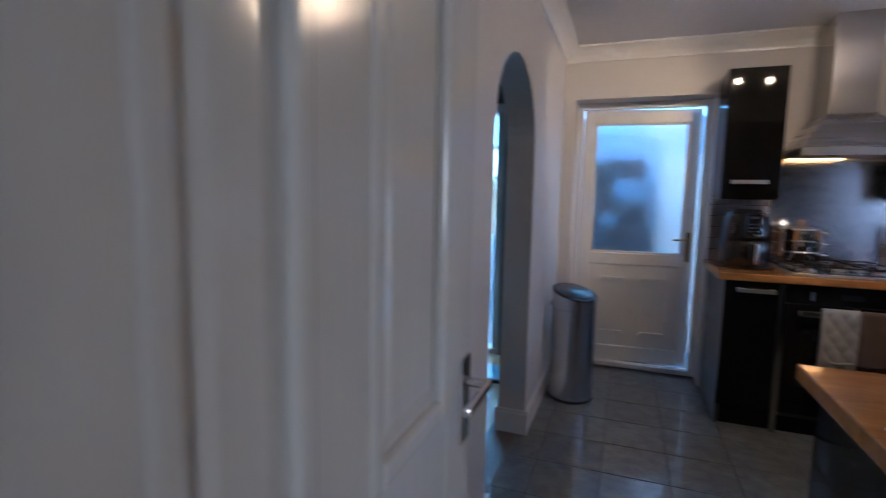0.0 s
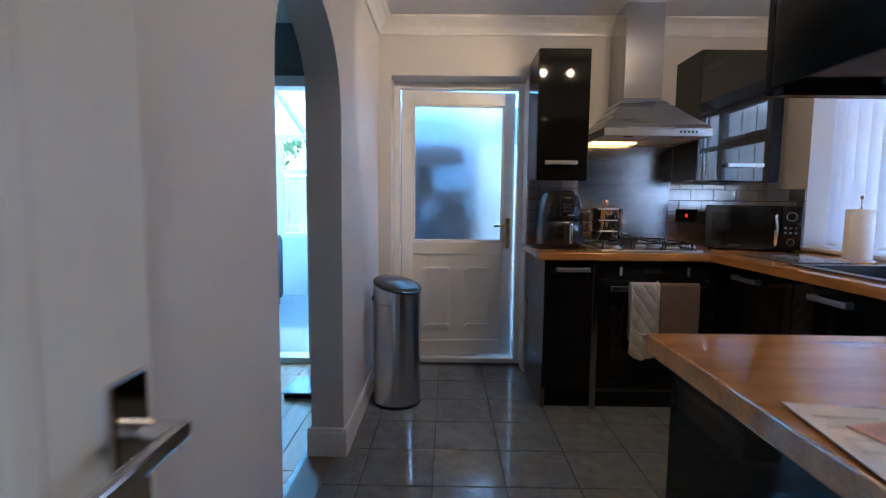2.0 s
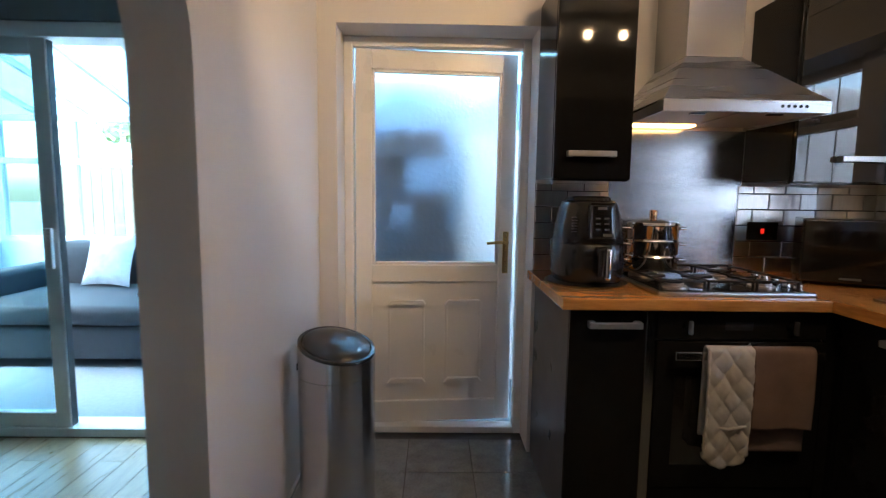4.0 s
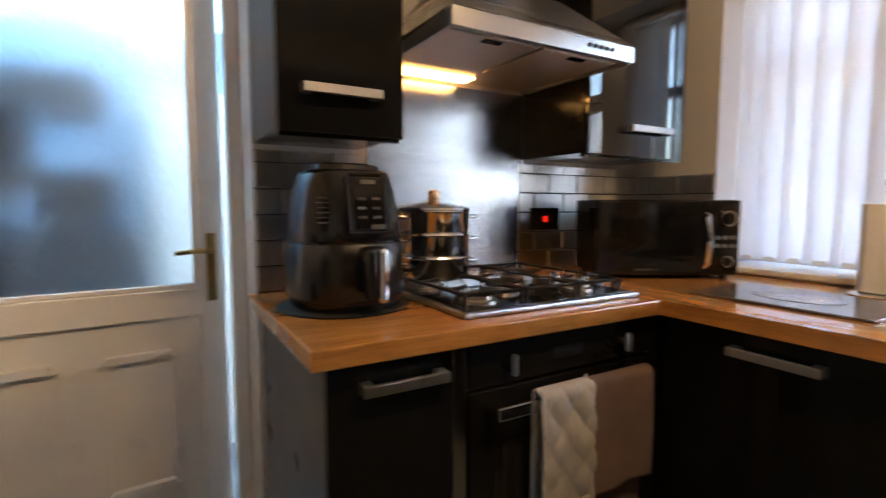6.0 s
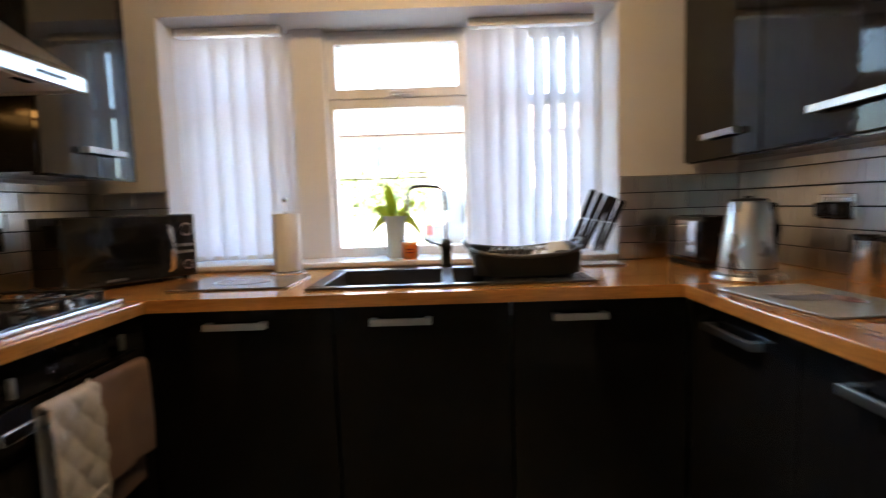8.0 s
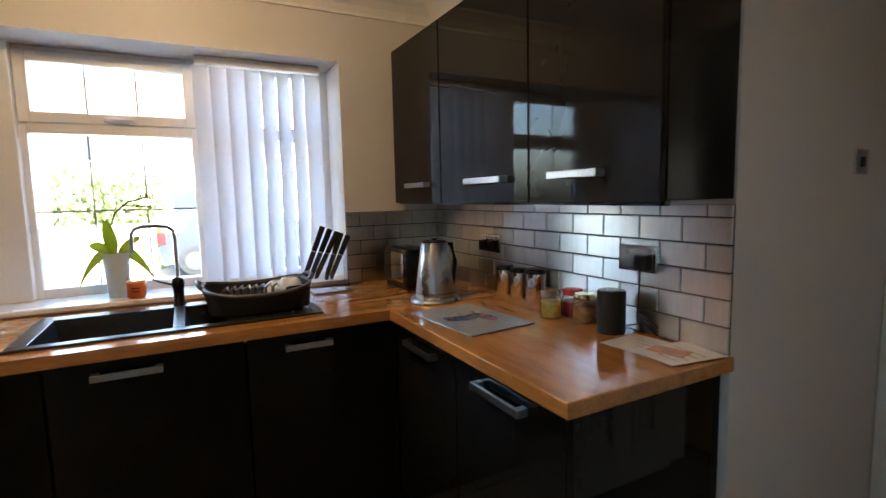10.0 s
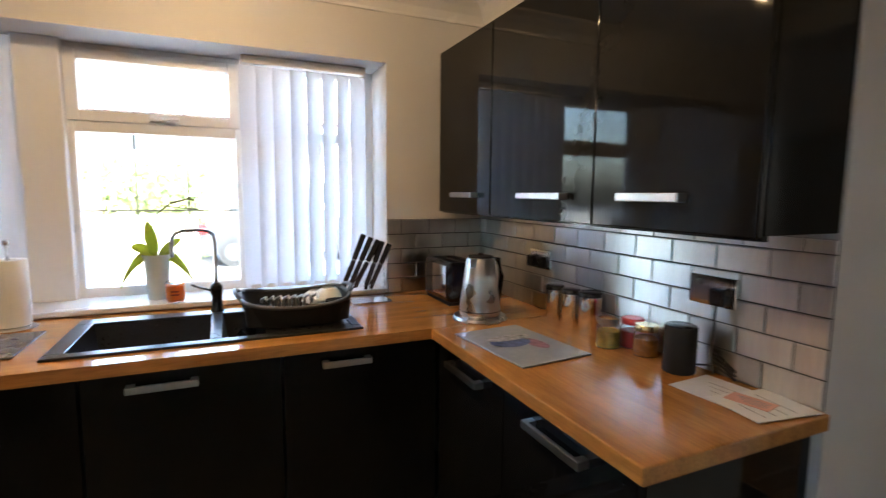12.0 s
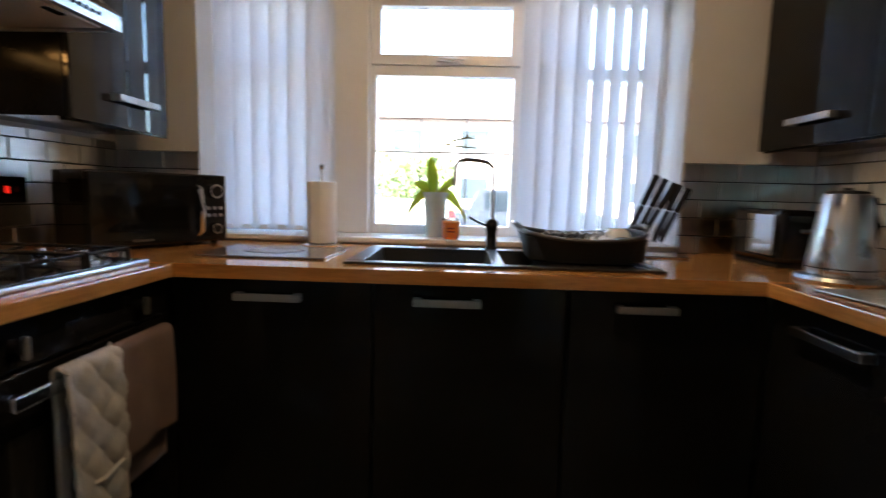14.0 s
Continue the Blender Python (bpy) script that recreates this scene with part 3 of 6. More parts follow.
# ---- entrance door, standing open ----
dr = thing("door_2", (0.026, 0.485, 0.01), "white panelled inner door standing open, with a chrome lever handle", "door")
XF, XBk = 0.045, 0.007
YH, YE, ZT = 0.485, 1.24, 1.985
cols = ((YH, YH + 0.10), (0.757, 0.859), (YE - 0.122, YE))
for a, c in cols:
    part("stile", box(XBk, XF, a, c, 0.01, ZT, 0.002), DOORPAINT, dr)
for a, c in ((YH + 0.10, 0.757), (0.859, YE - 0.122)):
    for z0, z1 in ((0.01, 0.20), (0.79, 0.945), (1.86, ZT)):
        part("rail", box(XBk, XF, a, c, z0, z1, 0.002), DOORPAINT, dr)
    for z0, z1 in ((0.20, 0.79), (0.945, 1.86)):
        pn = part("panel", box(XBk + 0.012, XF - 0.013, a, c, z0, z1), DOORPAINT, dr)
        bm = bmesh.new()
        for p, q, r, s in ((a, a + 0.03, z0, z1), (c - 0.03, c, z0, z1), (a + 0.03, c - 0.03, z0, z0 + 0.034), (a + 0.03, c - 0.03, z1 - 0.034, z1)):
            box(XF - 0.013, XF + 0.004, p, q, r, s, 0.007, bm)
        part("moulding", bm, DOORPAINT, pn)
        bm = bmesh.new()
        f0 = [bm.verts.new((XF - 0.013, y, z)) for y, z in ((a + 0.034, z0 + 0.038), (c - 0.034, z0 + 0.038), (c - 0.034, z1 - 0.038), (a + 0.034, z1 - 0.038))]
        f1 = [bm.verts.new((XF - 0.005, y, z)) for y, z in ((a + 0.062, z0 + 0.07), (c - 0.062, z0 + 0.07), (c - 0.062, z1 - 0.07), (a + 0.062, z1 - 0.07))]
        for k in range(4):
            bm.faces.new((f0[k], f0[(k + 1) % 4], f1[(k + 1) % 4], f1[k]))
        bm.faces.new(f1)
        part("raised_field", bm, DOORPAINT, pn)
pl = part("handle_plate", box(XF, XF + 0.008, YE - 0.066, YE - 0.020, 0.862, 1.02, 0.003), CHROME, dr, "chrome lever plate")
bm = rod((XF + 0.006, YE - 0.043, 0.974), (XF + 0.05, YE - 0.043, 0.974), 0.009)
part("lever", bm, CHROME, pl)
bm = box(0, 0.012, -0.125, 0.01, -0.008, 0.008, 0.004)
bmesh.ops.transform(bm, matrix=Matrix.Translation((XF + 0.042, YE - 0.046, 0.974)), verts=bm.verts)
part("lever", bm, CHROME, pl)
part("latch_face", box(XBk + 0.008, XF - 0.008, YE, YE + 0.002, 0.945, 1.005), CHROME, dr)

# entrance casing
cs = thing("door_casing", (0.75, 0.45, 0), "white gloss casing round the entrance doorway", "door casing", kind="structure")
part("lining", box(0.748, 0.7695, 0.058, YR + 0.002, 0.0, 2.01, 0.002), TRIM, cs)
part("lining", box(0.0035, 0.006, 0.338, YD + 0.002, 0.0, 2.01), TRIM, cs)
part("lining", box(0.006, 0.748, 0.338, YD + 0.002, 2.01, 2.0295), TRIM, cs)
part("architrave", box(0.757, 0.7985, YR + 0.0025, YR + 0.02, 0.0, 2.0285, 0.005), TRIM, cs)
part("architrave", box(-0.06, 0.757, YD + 0.0025, YD + 0.02, 2.02, 2.085, 0.005), TRIM, cs)
part("architrave", box(-0.06, 0.002, YD + 0.0025, YD + 0.02, 0.0, 2.02, 0.005), TRIM, cs)
part("door_stop", box(0.734, 0.748, 0.08, 0.125, 0.0, 2.0, 0.002), TRIM, cs)
part("strike_plate", box(0.7465, 0.7478, 0.135, 0.16, 0.945, 1.005), CHROME, cs)

# ---- ground, rooms beyond ----
solid("ground", box(-60, 60, -60, 60, -0.4, -0.16), mat("tarmac", (0.10, 0.10, 0.10), 0.9, var=0.2, scale=1.0, bump=0.4), "grey tarmac drive and street", "ground", kind="structure")
sub = box(-0.32, 2.76, 0.2, 4.42, -0.16, -0.006)
solid("subfloor", sub, GROUT, "dark grout bed under the kitchen tiles", "floor", kind="structure")
solid("dining_subfloor", box(-4.2, -0.3205, 0.2, 4.42, -0.16, -0.008), mat("floor_bed", (0.2, 0.14, 0.08), 0.8), "bed under the dining room planks", "floor", kind="structure")
solid("hall_subfloor", box(-4.2, 6.0, -6.0, 0.1995, -0.16, -0.008), mat("hall_floor_bed", (0.2, 0.12, 0.06), 0.8), "bed under the hall planks", "floor", kind="structure")
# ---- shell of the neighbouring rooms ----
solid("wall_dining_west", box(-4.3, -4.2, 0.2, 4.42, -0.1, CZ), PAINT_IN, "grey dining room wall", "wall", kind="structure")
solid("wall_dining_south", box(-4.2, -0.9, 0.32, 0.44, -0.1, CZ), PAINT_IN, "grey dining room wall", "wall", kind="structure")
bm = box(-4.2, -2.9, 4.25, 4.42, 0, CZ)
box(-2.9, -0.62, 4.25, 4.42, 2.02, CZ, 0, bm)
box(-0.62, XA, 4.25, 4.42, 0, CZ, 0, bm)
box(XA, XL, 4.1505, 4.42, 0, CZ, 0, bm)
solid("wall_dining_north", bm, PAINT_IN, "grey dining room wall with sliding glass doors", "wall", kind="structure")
solid("ceiling_dining", box(-4.2, XA - 0.0005, 0.32, 4.42, CZ, CZ + 0.1), CEIL, "white dining room ceiling", "ceiling", kind="structure")
solid("ceiling_hall", box(-4.2, 6.0, -6.0, 0.32, CZ, CZ + 0.1), CEIL, "white hall ceiling", "ceiling", kind="structure")

# hall and lounge seen through the entrance
solid("wall_hall_east", box(1.0005, 6.0, -1.25, -1.13, 2.02, CZ), PAINT, "pale wall over the lounge opening", "wall", kind="structure")
solid("wall_hall_stub", box(0.6, 1.0, -1.55, -1.13, 0, CZ), PAINT, "pale wall beside the lounge opening", "wall", kind="structure")
solid("wall_hall_side", box(2.6, 2.72, -1.13, 0.44, 0, CZ), PAINT, "pale hall wall", "wall", kind="structure")
solid("wall_hall_west", box(-4.3, -4.2, -6.0, 0.2, -0.1, CZ), PAINT, "pale hall wall", "wall", kind="structure")
bm = box(-4.2, 2.9, -6.1, -6.0, -0.1, CZ)
box(2.9, 5.3, -6.1, -6.0, -0.1, 0.9, 0, bm)
box(2.9, 5.3, -6.1, -6.0, 2.1, CZ, 0, bm)
box(5.3, 6.0, -6.1, -6.0, -0.1, CZ, 0, bm)
solid("wall_lounge_far", bm, PAINT, "grey lounge wall", "wall", kind="structure")
solid("wall_lounge_east", box(6.0, 6.1, -6.1, 0.44, -0.1, CZ), PAINT, "grey lounge wall", "wall", kind="structure")
solid("wall_hall_north", box(2.72, 6.0, 0.32, 0.44, -0.1, CZ), PAINT, "pale hall wall", "wall", kind="structure")
skirting("baseboard", 1.0, 1.018, -1.55, -1.112)
skirting("baseboard", 0.6, 1.0, -1.13, -1.112)
# unseen window, added and placed so that its light reaches the entrance door
lw = thing("window_4", (4.1, -6.05, 0.9), "white framed lounge window, unseen, added to let in light", "window", kind="structure")
for k in range(3):
    part("window_frame", frame_bm("y", -6.09, -6.03, 2.9 + k * 0.8, 3.7 + k * 0.8, 0.9, 2.1, 0.05), UPVC, lw)
# fill lamp in the added lounge window's opening, for the open door leaf
LOUNGE_W = 5.2
sky = lamp("lounge_fill", "AREA", look((4.1, -5.98, 1.5), (4.1, -3.0, 1.45)), LOUNGE_W, (1.0, 0.88, 0.76), 1.2)

# lounge furniture
LEATHER = mat("black_leather", (0.018, 0.018, 0.02), 0.32, var=0.3, scale=10, bump=0.35, fine=120)
THROW = mat("grey_throw", (0.45, 0.44, 0.44), 0.95, var=0.15, scale=20, bump=0.5, fine=300)
OAK = mat("oak", (0.42, 0.23, 0.09), 0.4, var=0.25, scale=4, stretch=(8, 1, 8), bump=0.08)
ac = thing("armchair", (2.0, -3.5, 0), "black leather recliner armchair with a grey throw over it", "armchair")
part("seat", box(1.62, 2.38, -3.75, -3.1, 0.22, 0.46, 0.06), LEATHER, ac, smooth=True)
part("backrest", box(1.60, 2.40, -4.05, -3.75, 0.3, 1.02, 0.09), LEATHER, ac, smooth=True)
for x in (1.42, 2.38):
    part("armrest", box(x, x + 0.2, -3.95, -3.1, 0.06, 0.60, 0.06), LEATHER, ac, smooth=True)
part("footrest", box(1.62, 2.38, -3.12, -3.02, 0.08, 0.42, 0.04), LEATHER, ac, smooth=True)
part("throw", box(1.58, 1.86, -4.08, -3.72, 0.55, 1.045, 0.05), THROW, ac, "grey throw", True)
for x in (1.5, 2.5):
    for y in (-3.85, -3.2):
        part("foot", box(x - 0.03, x + 0.03, y - 0.03, y + 0.03, 0.0, 0.062), OAK, ac)
ct = thing("coffee_table", (1.55, -2.35, 0), "small oak coffee table with square legs", "coffee table")
part("tabletop", box(1.28, 1.85, -2.75, -2.10, 0.40, 0.45, 0.006), OAK, ct)
for x in (1.29, 1.77):
    for y in (-2.74, -2.18):
        part("leg", box(x, x + 0.07, y, y + 0.07, 0.0, 0.40, 0.004), OAK, ct)
solid("remote_control", box(1.50, 1.68, -2.30, -2.25, 0.4505, 0.468, 0.006), LEATHER, "black remote control lying on the coffee table", "remote control")
solid("dish", lathe([(0.0, 0.004), (0.05, 0.004), (0.07, 0.02), (0.073, 0.02), (0.055, 0.0), (0.0, 0.0)], (1.40, -2.28, 0.451), 24), UPVC, "small white dish on the coffee table", "dish", smooth=True)

# sliding doors to the conservatory
pd = thing("door_3", (-1.7, 4.33, 0), "grey and white sliding patio door standing open", "door", kind="structure")
part("sill", box(-2.9, -0.62, 4.27, 4.41, 0.0, 0.045, 0.004), UPVC, pd)
part("head", box(-2.9, -0.62, 4.27, 4.41, 1.95, 2.02, 0.004), UPVC, pd)
part("jamb", box(-0.68, -0.62, 4.27, 4.41, 0.045, 1.95, 0.004), UPVC, pd)
sl = part("sliding_frame", frame_bm("y", 4.285, 4.335, -2.9, -1.455, 0.045, 1.95, 0.075), UPVC, pd)
pn = part("pane", box(-2.825, -1.53, 4.305, 4.313, 0.12, 1.875), TINTED, sl)
pn.visible_shadow = False
part("handle", box(-1.515, -1.475, 4.262, 4.285, 0.86, 1.06, 0.006), UPVC, sl)
part("gasket", box(-1.456, -1.452, 4.29, 4.33, 0.05, 1.945), mat("black_gasket", (0.01, 0.01, 0.01), 0.6), sl)

# conservatory
CX0, CX1, CY0, CY1 = -4.0, -0.30, 4.42, 6.9
solid("floor_conservatory", box(CX0, CX1, CY0, CY1, -0.16, 0.004), mat("pale_carpet", (0.22, 0.25, 0.28), 0.95, var=0.1, scale=40, bump=0.5, fine=400), "pale blue grey conservatory carpet", "floor", kind="structure")
DWARF = mat("pale_panel", (0.62, 0.68, 0.73), 0.5, var=0.03)
solid("wall_conservatory_back", box(CX0, CX1, CY1, CY1 + 0.1, -0.16, 0.72), DWARF, "pale low wall of the conservatory", "wall", kind="structure")
solid("wall_conservatory_west", box(CX0 - 0.1, CX0, CY0, CY1 + 0.1, -0.16, 0.72), DWARF, "pale low wall of the conservatory", "wall", kind="structure")
solid("wall_conservatory_east", box(CX1, CX1 + 0.08, CY0, CY1 + 0.1, -0.16, 1.93), DWARF, "pale side wall of the conservatory", "wall", kind="structure")
cw_ = thing("window_2", (-2, CY1, 0.72), "white framed conservatory windows", "window", kind="structure")
n = 5
w = (CX1 - CX0) / n
for k in range(n):
    part("window_frame", frame_bm("y", CY1, CY1 + 0.07, CX0 + k * w, CX0 + (k + 1) * w, 0.72, 1.98, 0.06), UPVC, cw_)
    part("transom", box(CX0 + k * w + 0.06, CX0 + (k + 1) * w - 0.06, CY1, CY1 + 0.07, 1.50, 1.56), UPVC, cw_)
    pn = part("pane", box(CX0 + k * w + 0.06, CX0 + (k + 1) * w - 0.06, CY1 + 0.03, CY1 + 0.036, 0.78, 1.92), TINTED, cw_)
    pn.visible_shadow = False
cx_ = thing("window_3", (CX0, 5.6, 0.72), "white framed conservatory side windows", "window", kind="structure")
for k in range(3):
    d0 = CY0 + k * (CY1 - CY0) / 3
    d1 = d0 + (CY1 - CY0) / 3
    part("window_frame", frame_bm("x", CX0 - 0.07, CX0, d0, d1, 0.72, 1.98, 0.06), UPVC, cx_)
    pn = part("pane", box(CX0 - 0.04, CX0 - 0.034, d0 + 0.06, d1 - 0.06, 0.78, 1.92), TINTED, cx_)
    pn.visible_shadow = False
ROOFM = sheer("blue_polycarbonate", (0.13, 0.27, 0.37), 0.6)
rf = thing("roof_conservatory", (-2, 5.7, 2.0), "sloping pale blue plastic conservatory roof with white bars", "roof", kind="structure")
for k in range(12):
    x0 = CX0 - 0.1 + k * 0.53
    x1 = x0 + 0.53
    bm = bmesh.new()
    bm.faces.new([bm.verts.new(p) for p in ((x0, CY0, 2.75), (x1, CY0, 2.75), (x1, CY1 + 0.15, 1.985), (x0, CY1 + 0.15, 1.985))])
    part("roof_panel", bm, ROOFM, rf)
    part("glazing_bar", prism([(CY0, 2.76), (CY0, 2.70), (CY1 + 0.15, 1.94), (CY1 + 0.15, 1.995)], "x", x0 - 0.02, x0 + 0.02), UPVC, rf)

SOFAM = mat("charcoal_sofa", (0.035, 0.038, 0.045), 0.7, var=0.2, scale=20, bump=0.3, fine=200)
CUSH = mat("pale_cushion", (0.62, 0.64, 0.66), 0.9, var=0.18, scale=16, bump=0.5, fine=180)
sf = thing("sofa", (-2.2, 5.6, 0), "charcoal corner sofa in the conservatory", "sofa")
part("base", box(-2.9, -1.55, 5.25, 6.15, 0.06, 0.30, 0.03), SOFAM, sf, smooth=True)
part("seat", box(-2.9, -1.55, 5.22, 6.15, 0.305, 0.45, 0.05), SOFAM, sf, smooth=True)
part("backrest", box(-2.9, -1.55, 6.15, 6.4, 0.06, 0.80, 0.06), SOFAM, sf, smooth=True)
part("armrest", box(-3.1, -2.9, 5.25, 6.4, 0.06, 0.62, 0.05), SOFAM, sf, smooth=True)
for x in (-2.85, -1.6):
    for y in (5.3, 6.3):
        part("foot", box(x - 0.02, x + 0.02, y - 0.02, y + 0.02, 0.004, 0.06), SOFAM, sf)


def cushion(x, y, z, s, rx, rz, label):
    bm = bmesh.new()
    n = 10
    for side in (1, -1):
        g = [[bm.verts.new(((i / n - 0.5) * s * (1 - 0.10 * (1 - abs(2 * j / n - 1) ** 2)), side * 0.075 * (max(0, 1 - (2 * i / n - 1) ** 2) * max(0, 1 - (2 * j / n - 1) ** 2)) ** 0.45, (j / n - 0.5) * s * (1 - 0.10 * (1 - abs(2 * i / n - 1) ** 2)))) for j in range(n + 1)] for i in range(n + 1)]
        for i in range(n):
            for j in range(n):
                bm.faces.new((g[i][j], g[i + 1][j], g[i + 1][j + 1], g[i][j + 1]))
    bmesh.ops.remove_doubles(bm, verts=bm.verts, dist=0.0005)
    bmesh.ops.transform(bm, matrix=Matrix.Translation((x, y, z)) @ pose(0, 0, 0, rx, 0, rz), verts=bm.verts)
    solid("cushion", bm, CUSH, label, "cushion", "cushions on the sofa", smooth=True)


cushion(-1.85, 6.02, 0.665, 0.45, -18, 10, "pale grey scatter cushion leaning on the sofa back")
cushion(-2.35, 6.02, 0.665, 0.45, -18, -8, "white scatter cushion leaning on the sofa back")
cushion(-1.72, 5.75, 0.63, 0.42, -35, 25, "pale patterned cushion lying on the sofa seat")

# garden fence and street seen through the windows
FENCE = mat("weathered_fence", (0.34, 0.25, 0.16), 0.85, var=0.3, scale=6, stretch=(6, 6, 1), bump=0.3, random=0.12)
fn = thing("fence", (-2, 9.2, -0.16), "weathered timber board fence behind the conservatory", "fence")
bm = box(-0.07, 0.07, -0.01, 0.01, 0, 1.75)
fm = bpy.data.meshes.new("board")
bm.to_mesh(fm)
bm.free()
fm.materials.append(FENCE)
for k in range(44):
    o = new("board", fm)
    o.matrix_basis = pose(-5.0 + k * 0.15, 9.2, -0.16)
    o.parent = fn
    o.matrix_parent_inverse = fn.matrix_basis.inverted()
fn = thing("fence", (12, 5.5, -0.16), "weathered timber board fence across the drive", "fence")
for k in range(26):
    o = new("board", fm)
    o.matrix_basis = pose(11.5, 4.75 + k * 0.15, -0.16, 0, 0, 90)
    o.parent = fn
    o.matrix_parent_inverse = fn.matrix_basis.inverted()

GREEN = mat("hedge_leaves", (0.28, 0.33, 0.13), 0.7, var=0.25, scale=3, bump=0.2)


def foliage(name, label, category, centre, size, count, seed, trunk=False):
    """A crown or hedge of many small leaf clumps with gaps."""
    r = random.Random(seed)
    t = thing(name, (centre[0], centre[1], -0.16), label, category)
    vs, fs = [], []
    for _ in range(count):
        while True:
            p = Vector((r.uniform(-1, 1), r.uniform(-1, 1), r.uniform(-1, 1)))
            if trunk and (p.length > 1 or noise.noise(p * 2.2 + Vector((seed, 0, 0))) < -0.18):
                continue
            break
        p = Vector((p.x * size[0], p.y * size[1], p.z * size[2])) + Vector(centre)
        q = Euler((r.uniform(0, 6.3), r.uniform(0, 6.3), r.uniform(0, 6.3))).to_matrix()
        s = r.uniform(0.06, 0.13)
        k = len(vs)
        vs += [p + q @ Vector(v) * s for v in ((-1, 0, 0), (0, -0.5, 0.1), (1, 0, 0), (0, 0.5, 0.1))]
        fs.append((k, k + 1, k + 2, k + 3))
    me = bpy.data.meshes.new("crown")
    me.from_pydata([tuple(v) for v in vs], [], fs)
    me.materials.append(GREEN)
    o = new("crown", me)
    o.parent = t
    o.matrix_parent_inverse = t.matrix_basis.inverted()
    if trunk:
        part("trunk", rod((centre[0], centre[1], -0.16), (centre[0], centre[1], centre[2]), 0.14, 0.05, 10), STEM0, t)
    return t


STEM0 = mat("tree_bark", (0.12, 0.09, 0.06), 0.9, var=0.3, scale=12, bump=0.6)
foliage("hedge", "clipped green hedge along the street", "hedge", (13.0, 4.6, 0.95), (0.5, 1.7, 1.1), 4200, 3)
foliage("tree", "broad green garden tree over the fence", "tree", (17.0, 8.5, 3.0), (1.8, 2.4, 1.6), 5200, 5, True)
foliage("tree", "green garden tree behind the conservatory fence", "tree", (-4.5, 12.0, 2.8), (1.6, 1.6, 1.3), 3000, 8, True)

# parked car
CARP = mat("dark_car_paint", (0.05, 0.055, 0.065), 0.15, var=0.05, coat=0.6)
car = thing("car", (12.0, 2.2, -0.16), "dark grey hatchback parked on the drive", "car")
prof = [(0.15, 0.25), (0.05, 0.55), (0.12, 0.85), (0.5, 0.92), (0.75, 1.38), (2.2, 1.42), (2.9, 0.98), (3.75, 0.85), (3.9, 0.5), (3.85, 0.25)]
part("body", prism([(3.05 - u, -0.16 + v) for u, v in prof], "x", 11.3, 12.95), CARP, car)
part("rear_window", box(11.27, 11.298, 1.1, 2.2, 0.80, 1.16), mat("car_glass", (0.02, 0.025, 0.03), 0.05), car)
for y in (2.35, -0.1):
    wh = part("wheel", rod((11.28, y, 0.14), (11.5, y, 0.14), 0.30, seg=24), mat("tyre", (0.02, 0.02, 0.02), 0.8), car)
    part("rim", rod((11.265, y, 0.14), (11.279, y, 0.14), 0.19, seg=18), mat("dark_alloy_rim", (0.10, 0.10, 0.105), 0.4, metal=0.6), wh)
part("tail_light", box(11.285, 11.4, 2.86, 3.01, 0.52, 0.74), mat("red_lens", (0.5, 0.02, 0.02), 0.15), car, "red tail light")

# house across the street
hs = thing("house", (24, 4, -0.16), "red brick house with a tiled roof across the street", "house")
BRICKM = mat("brick_front", (0.58, 0.47, 0.41), 0.85, var=0.25, scale=14, bump=0.3)
part("wall", box(24, 31, -8, 7.5, -0.16, 4.6), BRICKM, hs)
part("roof", prism([(23.5, 4.55), (31.5, 4.55), (27.5, 7.0)], "y", -8.3, 7.8), mat("roof_tile", (0.16, 0.11, 0.09), 0.8, var=0.3, scale=8, bump=0.4), hs)
for y in (-5.5, -1.5, 2.2, 5.4):
    for z in (0.8, 3.0):
        wd = part("window", box(23.95, 23.999, y - 0.75, y + 0.75, z, z + 1.15), UPVC, hs)
        part("pane", box(23.93, 23.949, y - 0.65, y + 0.65, z + 0.1, z + 1.05), mat("far_glass", (0.05, 0.06, 0.07), 0.05), wd)
solid("garden_wall", box(9.6, 9.75, 2.95, 9.0, -0.16, 1.0), mat("pale_block", (0.55, 0.53, 0.5), 0.9, var=0.15, bump=0.3), "low pale block garden wall by the drive", "wall", kind="structure")

# ---- more materials ----
PLASTIC = mat("dark_grey_plastic", (0.012, 0.012, 0.014), 0.22, var=0.04, bump=0.015, rvar=0.02)
GLOSSPL = mat("black_shiny_plastic", (0.010, 0.010, 0.011), 0.07, var=0.15, bump=0.01)
MATTE = mat("black_matte_metal", (0.012, 0.012, 0.013), 0.55, var=0.2, bump=0.1, spec=0.25)
SILVERPR = mat("silver_print", (0.07, 0.07, 0.07), 0.4)
MIRRORST = mat("polished_steel", (0.66, 0.64, 0.61), 0.08, metal=1.0, var=0.04, bump=0.01)
COPPER = mat("copper_knob", (0.72, 0.42, 0.24), 0.2, metal=1.0)
QUILT = mat("quilted_cotton", (0.43, 0.42, 0.405), 0.9, var=0.12, scale=18, bump=0.35, fine=300)
TOWEL = mat("taupe_towel", (0.15, 0.102, 0.088), 0.95, var=0.15, scale=14, bump=0.5, fine=420)
PAPER = mat("white_paper", (0.80, 0.79, 0.77), 0.9, var=0.03, scale=30, bump=0.15, fine=200)
CERAMIC = mat("white_ceramic", (0.72, 0.74, 0.74), 0.15, var=0.03, bump=0.01)
LEAF = sheer("orchid_leaf", (0.50, 0.57, 0.09), 0.6)
STEM = mat("orchid_stem", (0.10, 0.09, 0.03), 0.6, var=0.3)
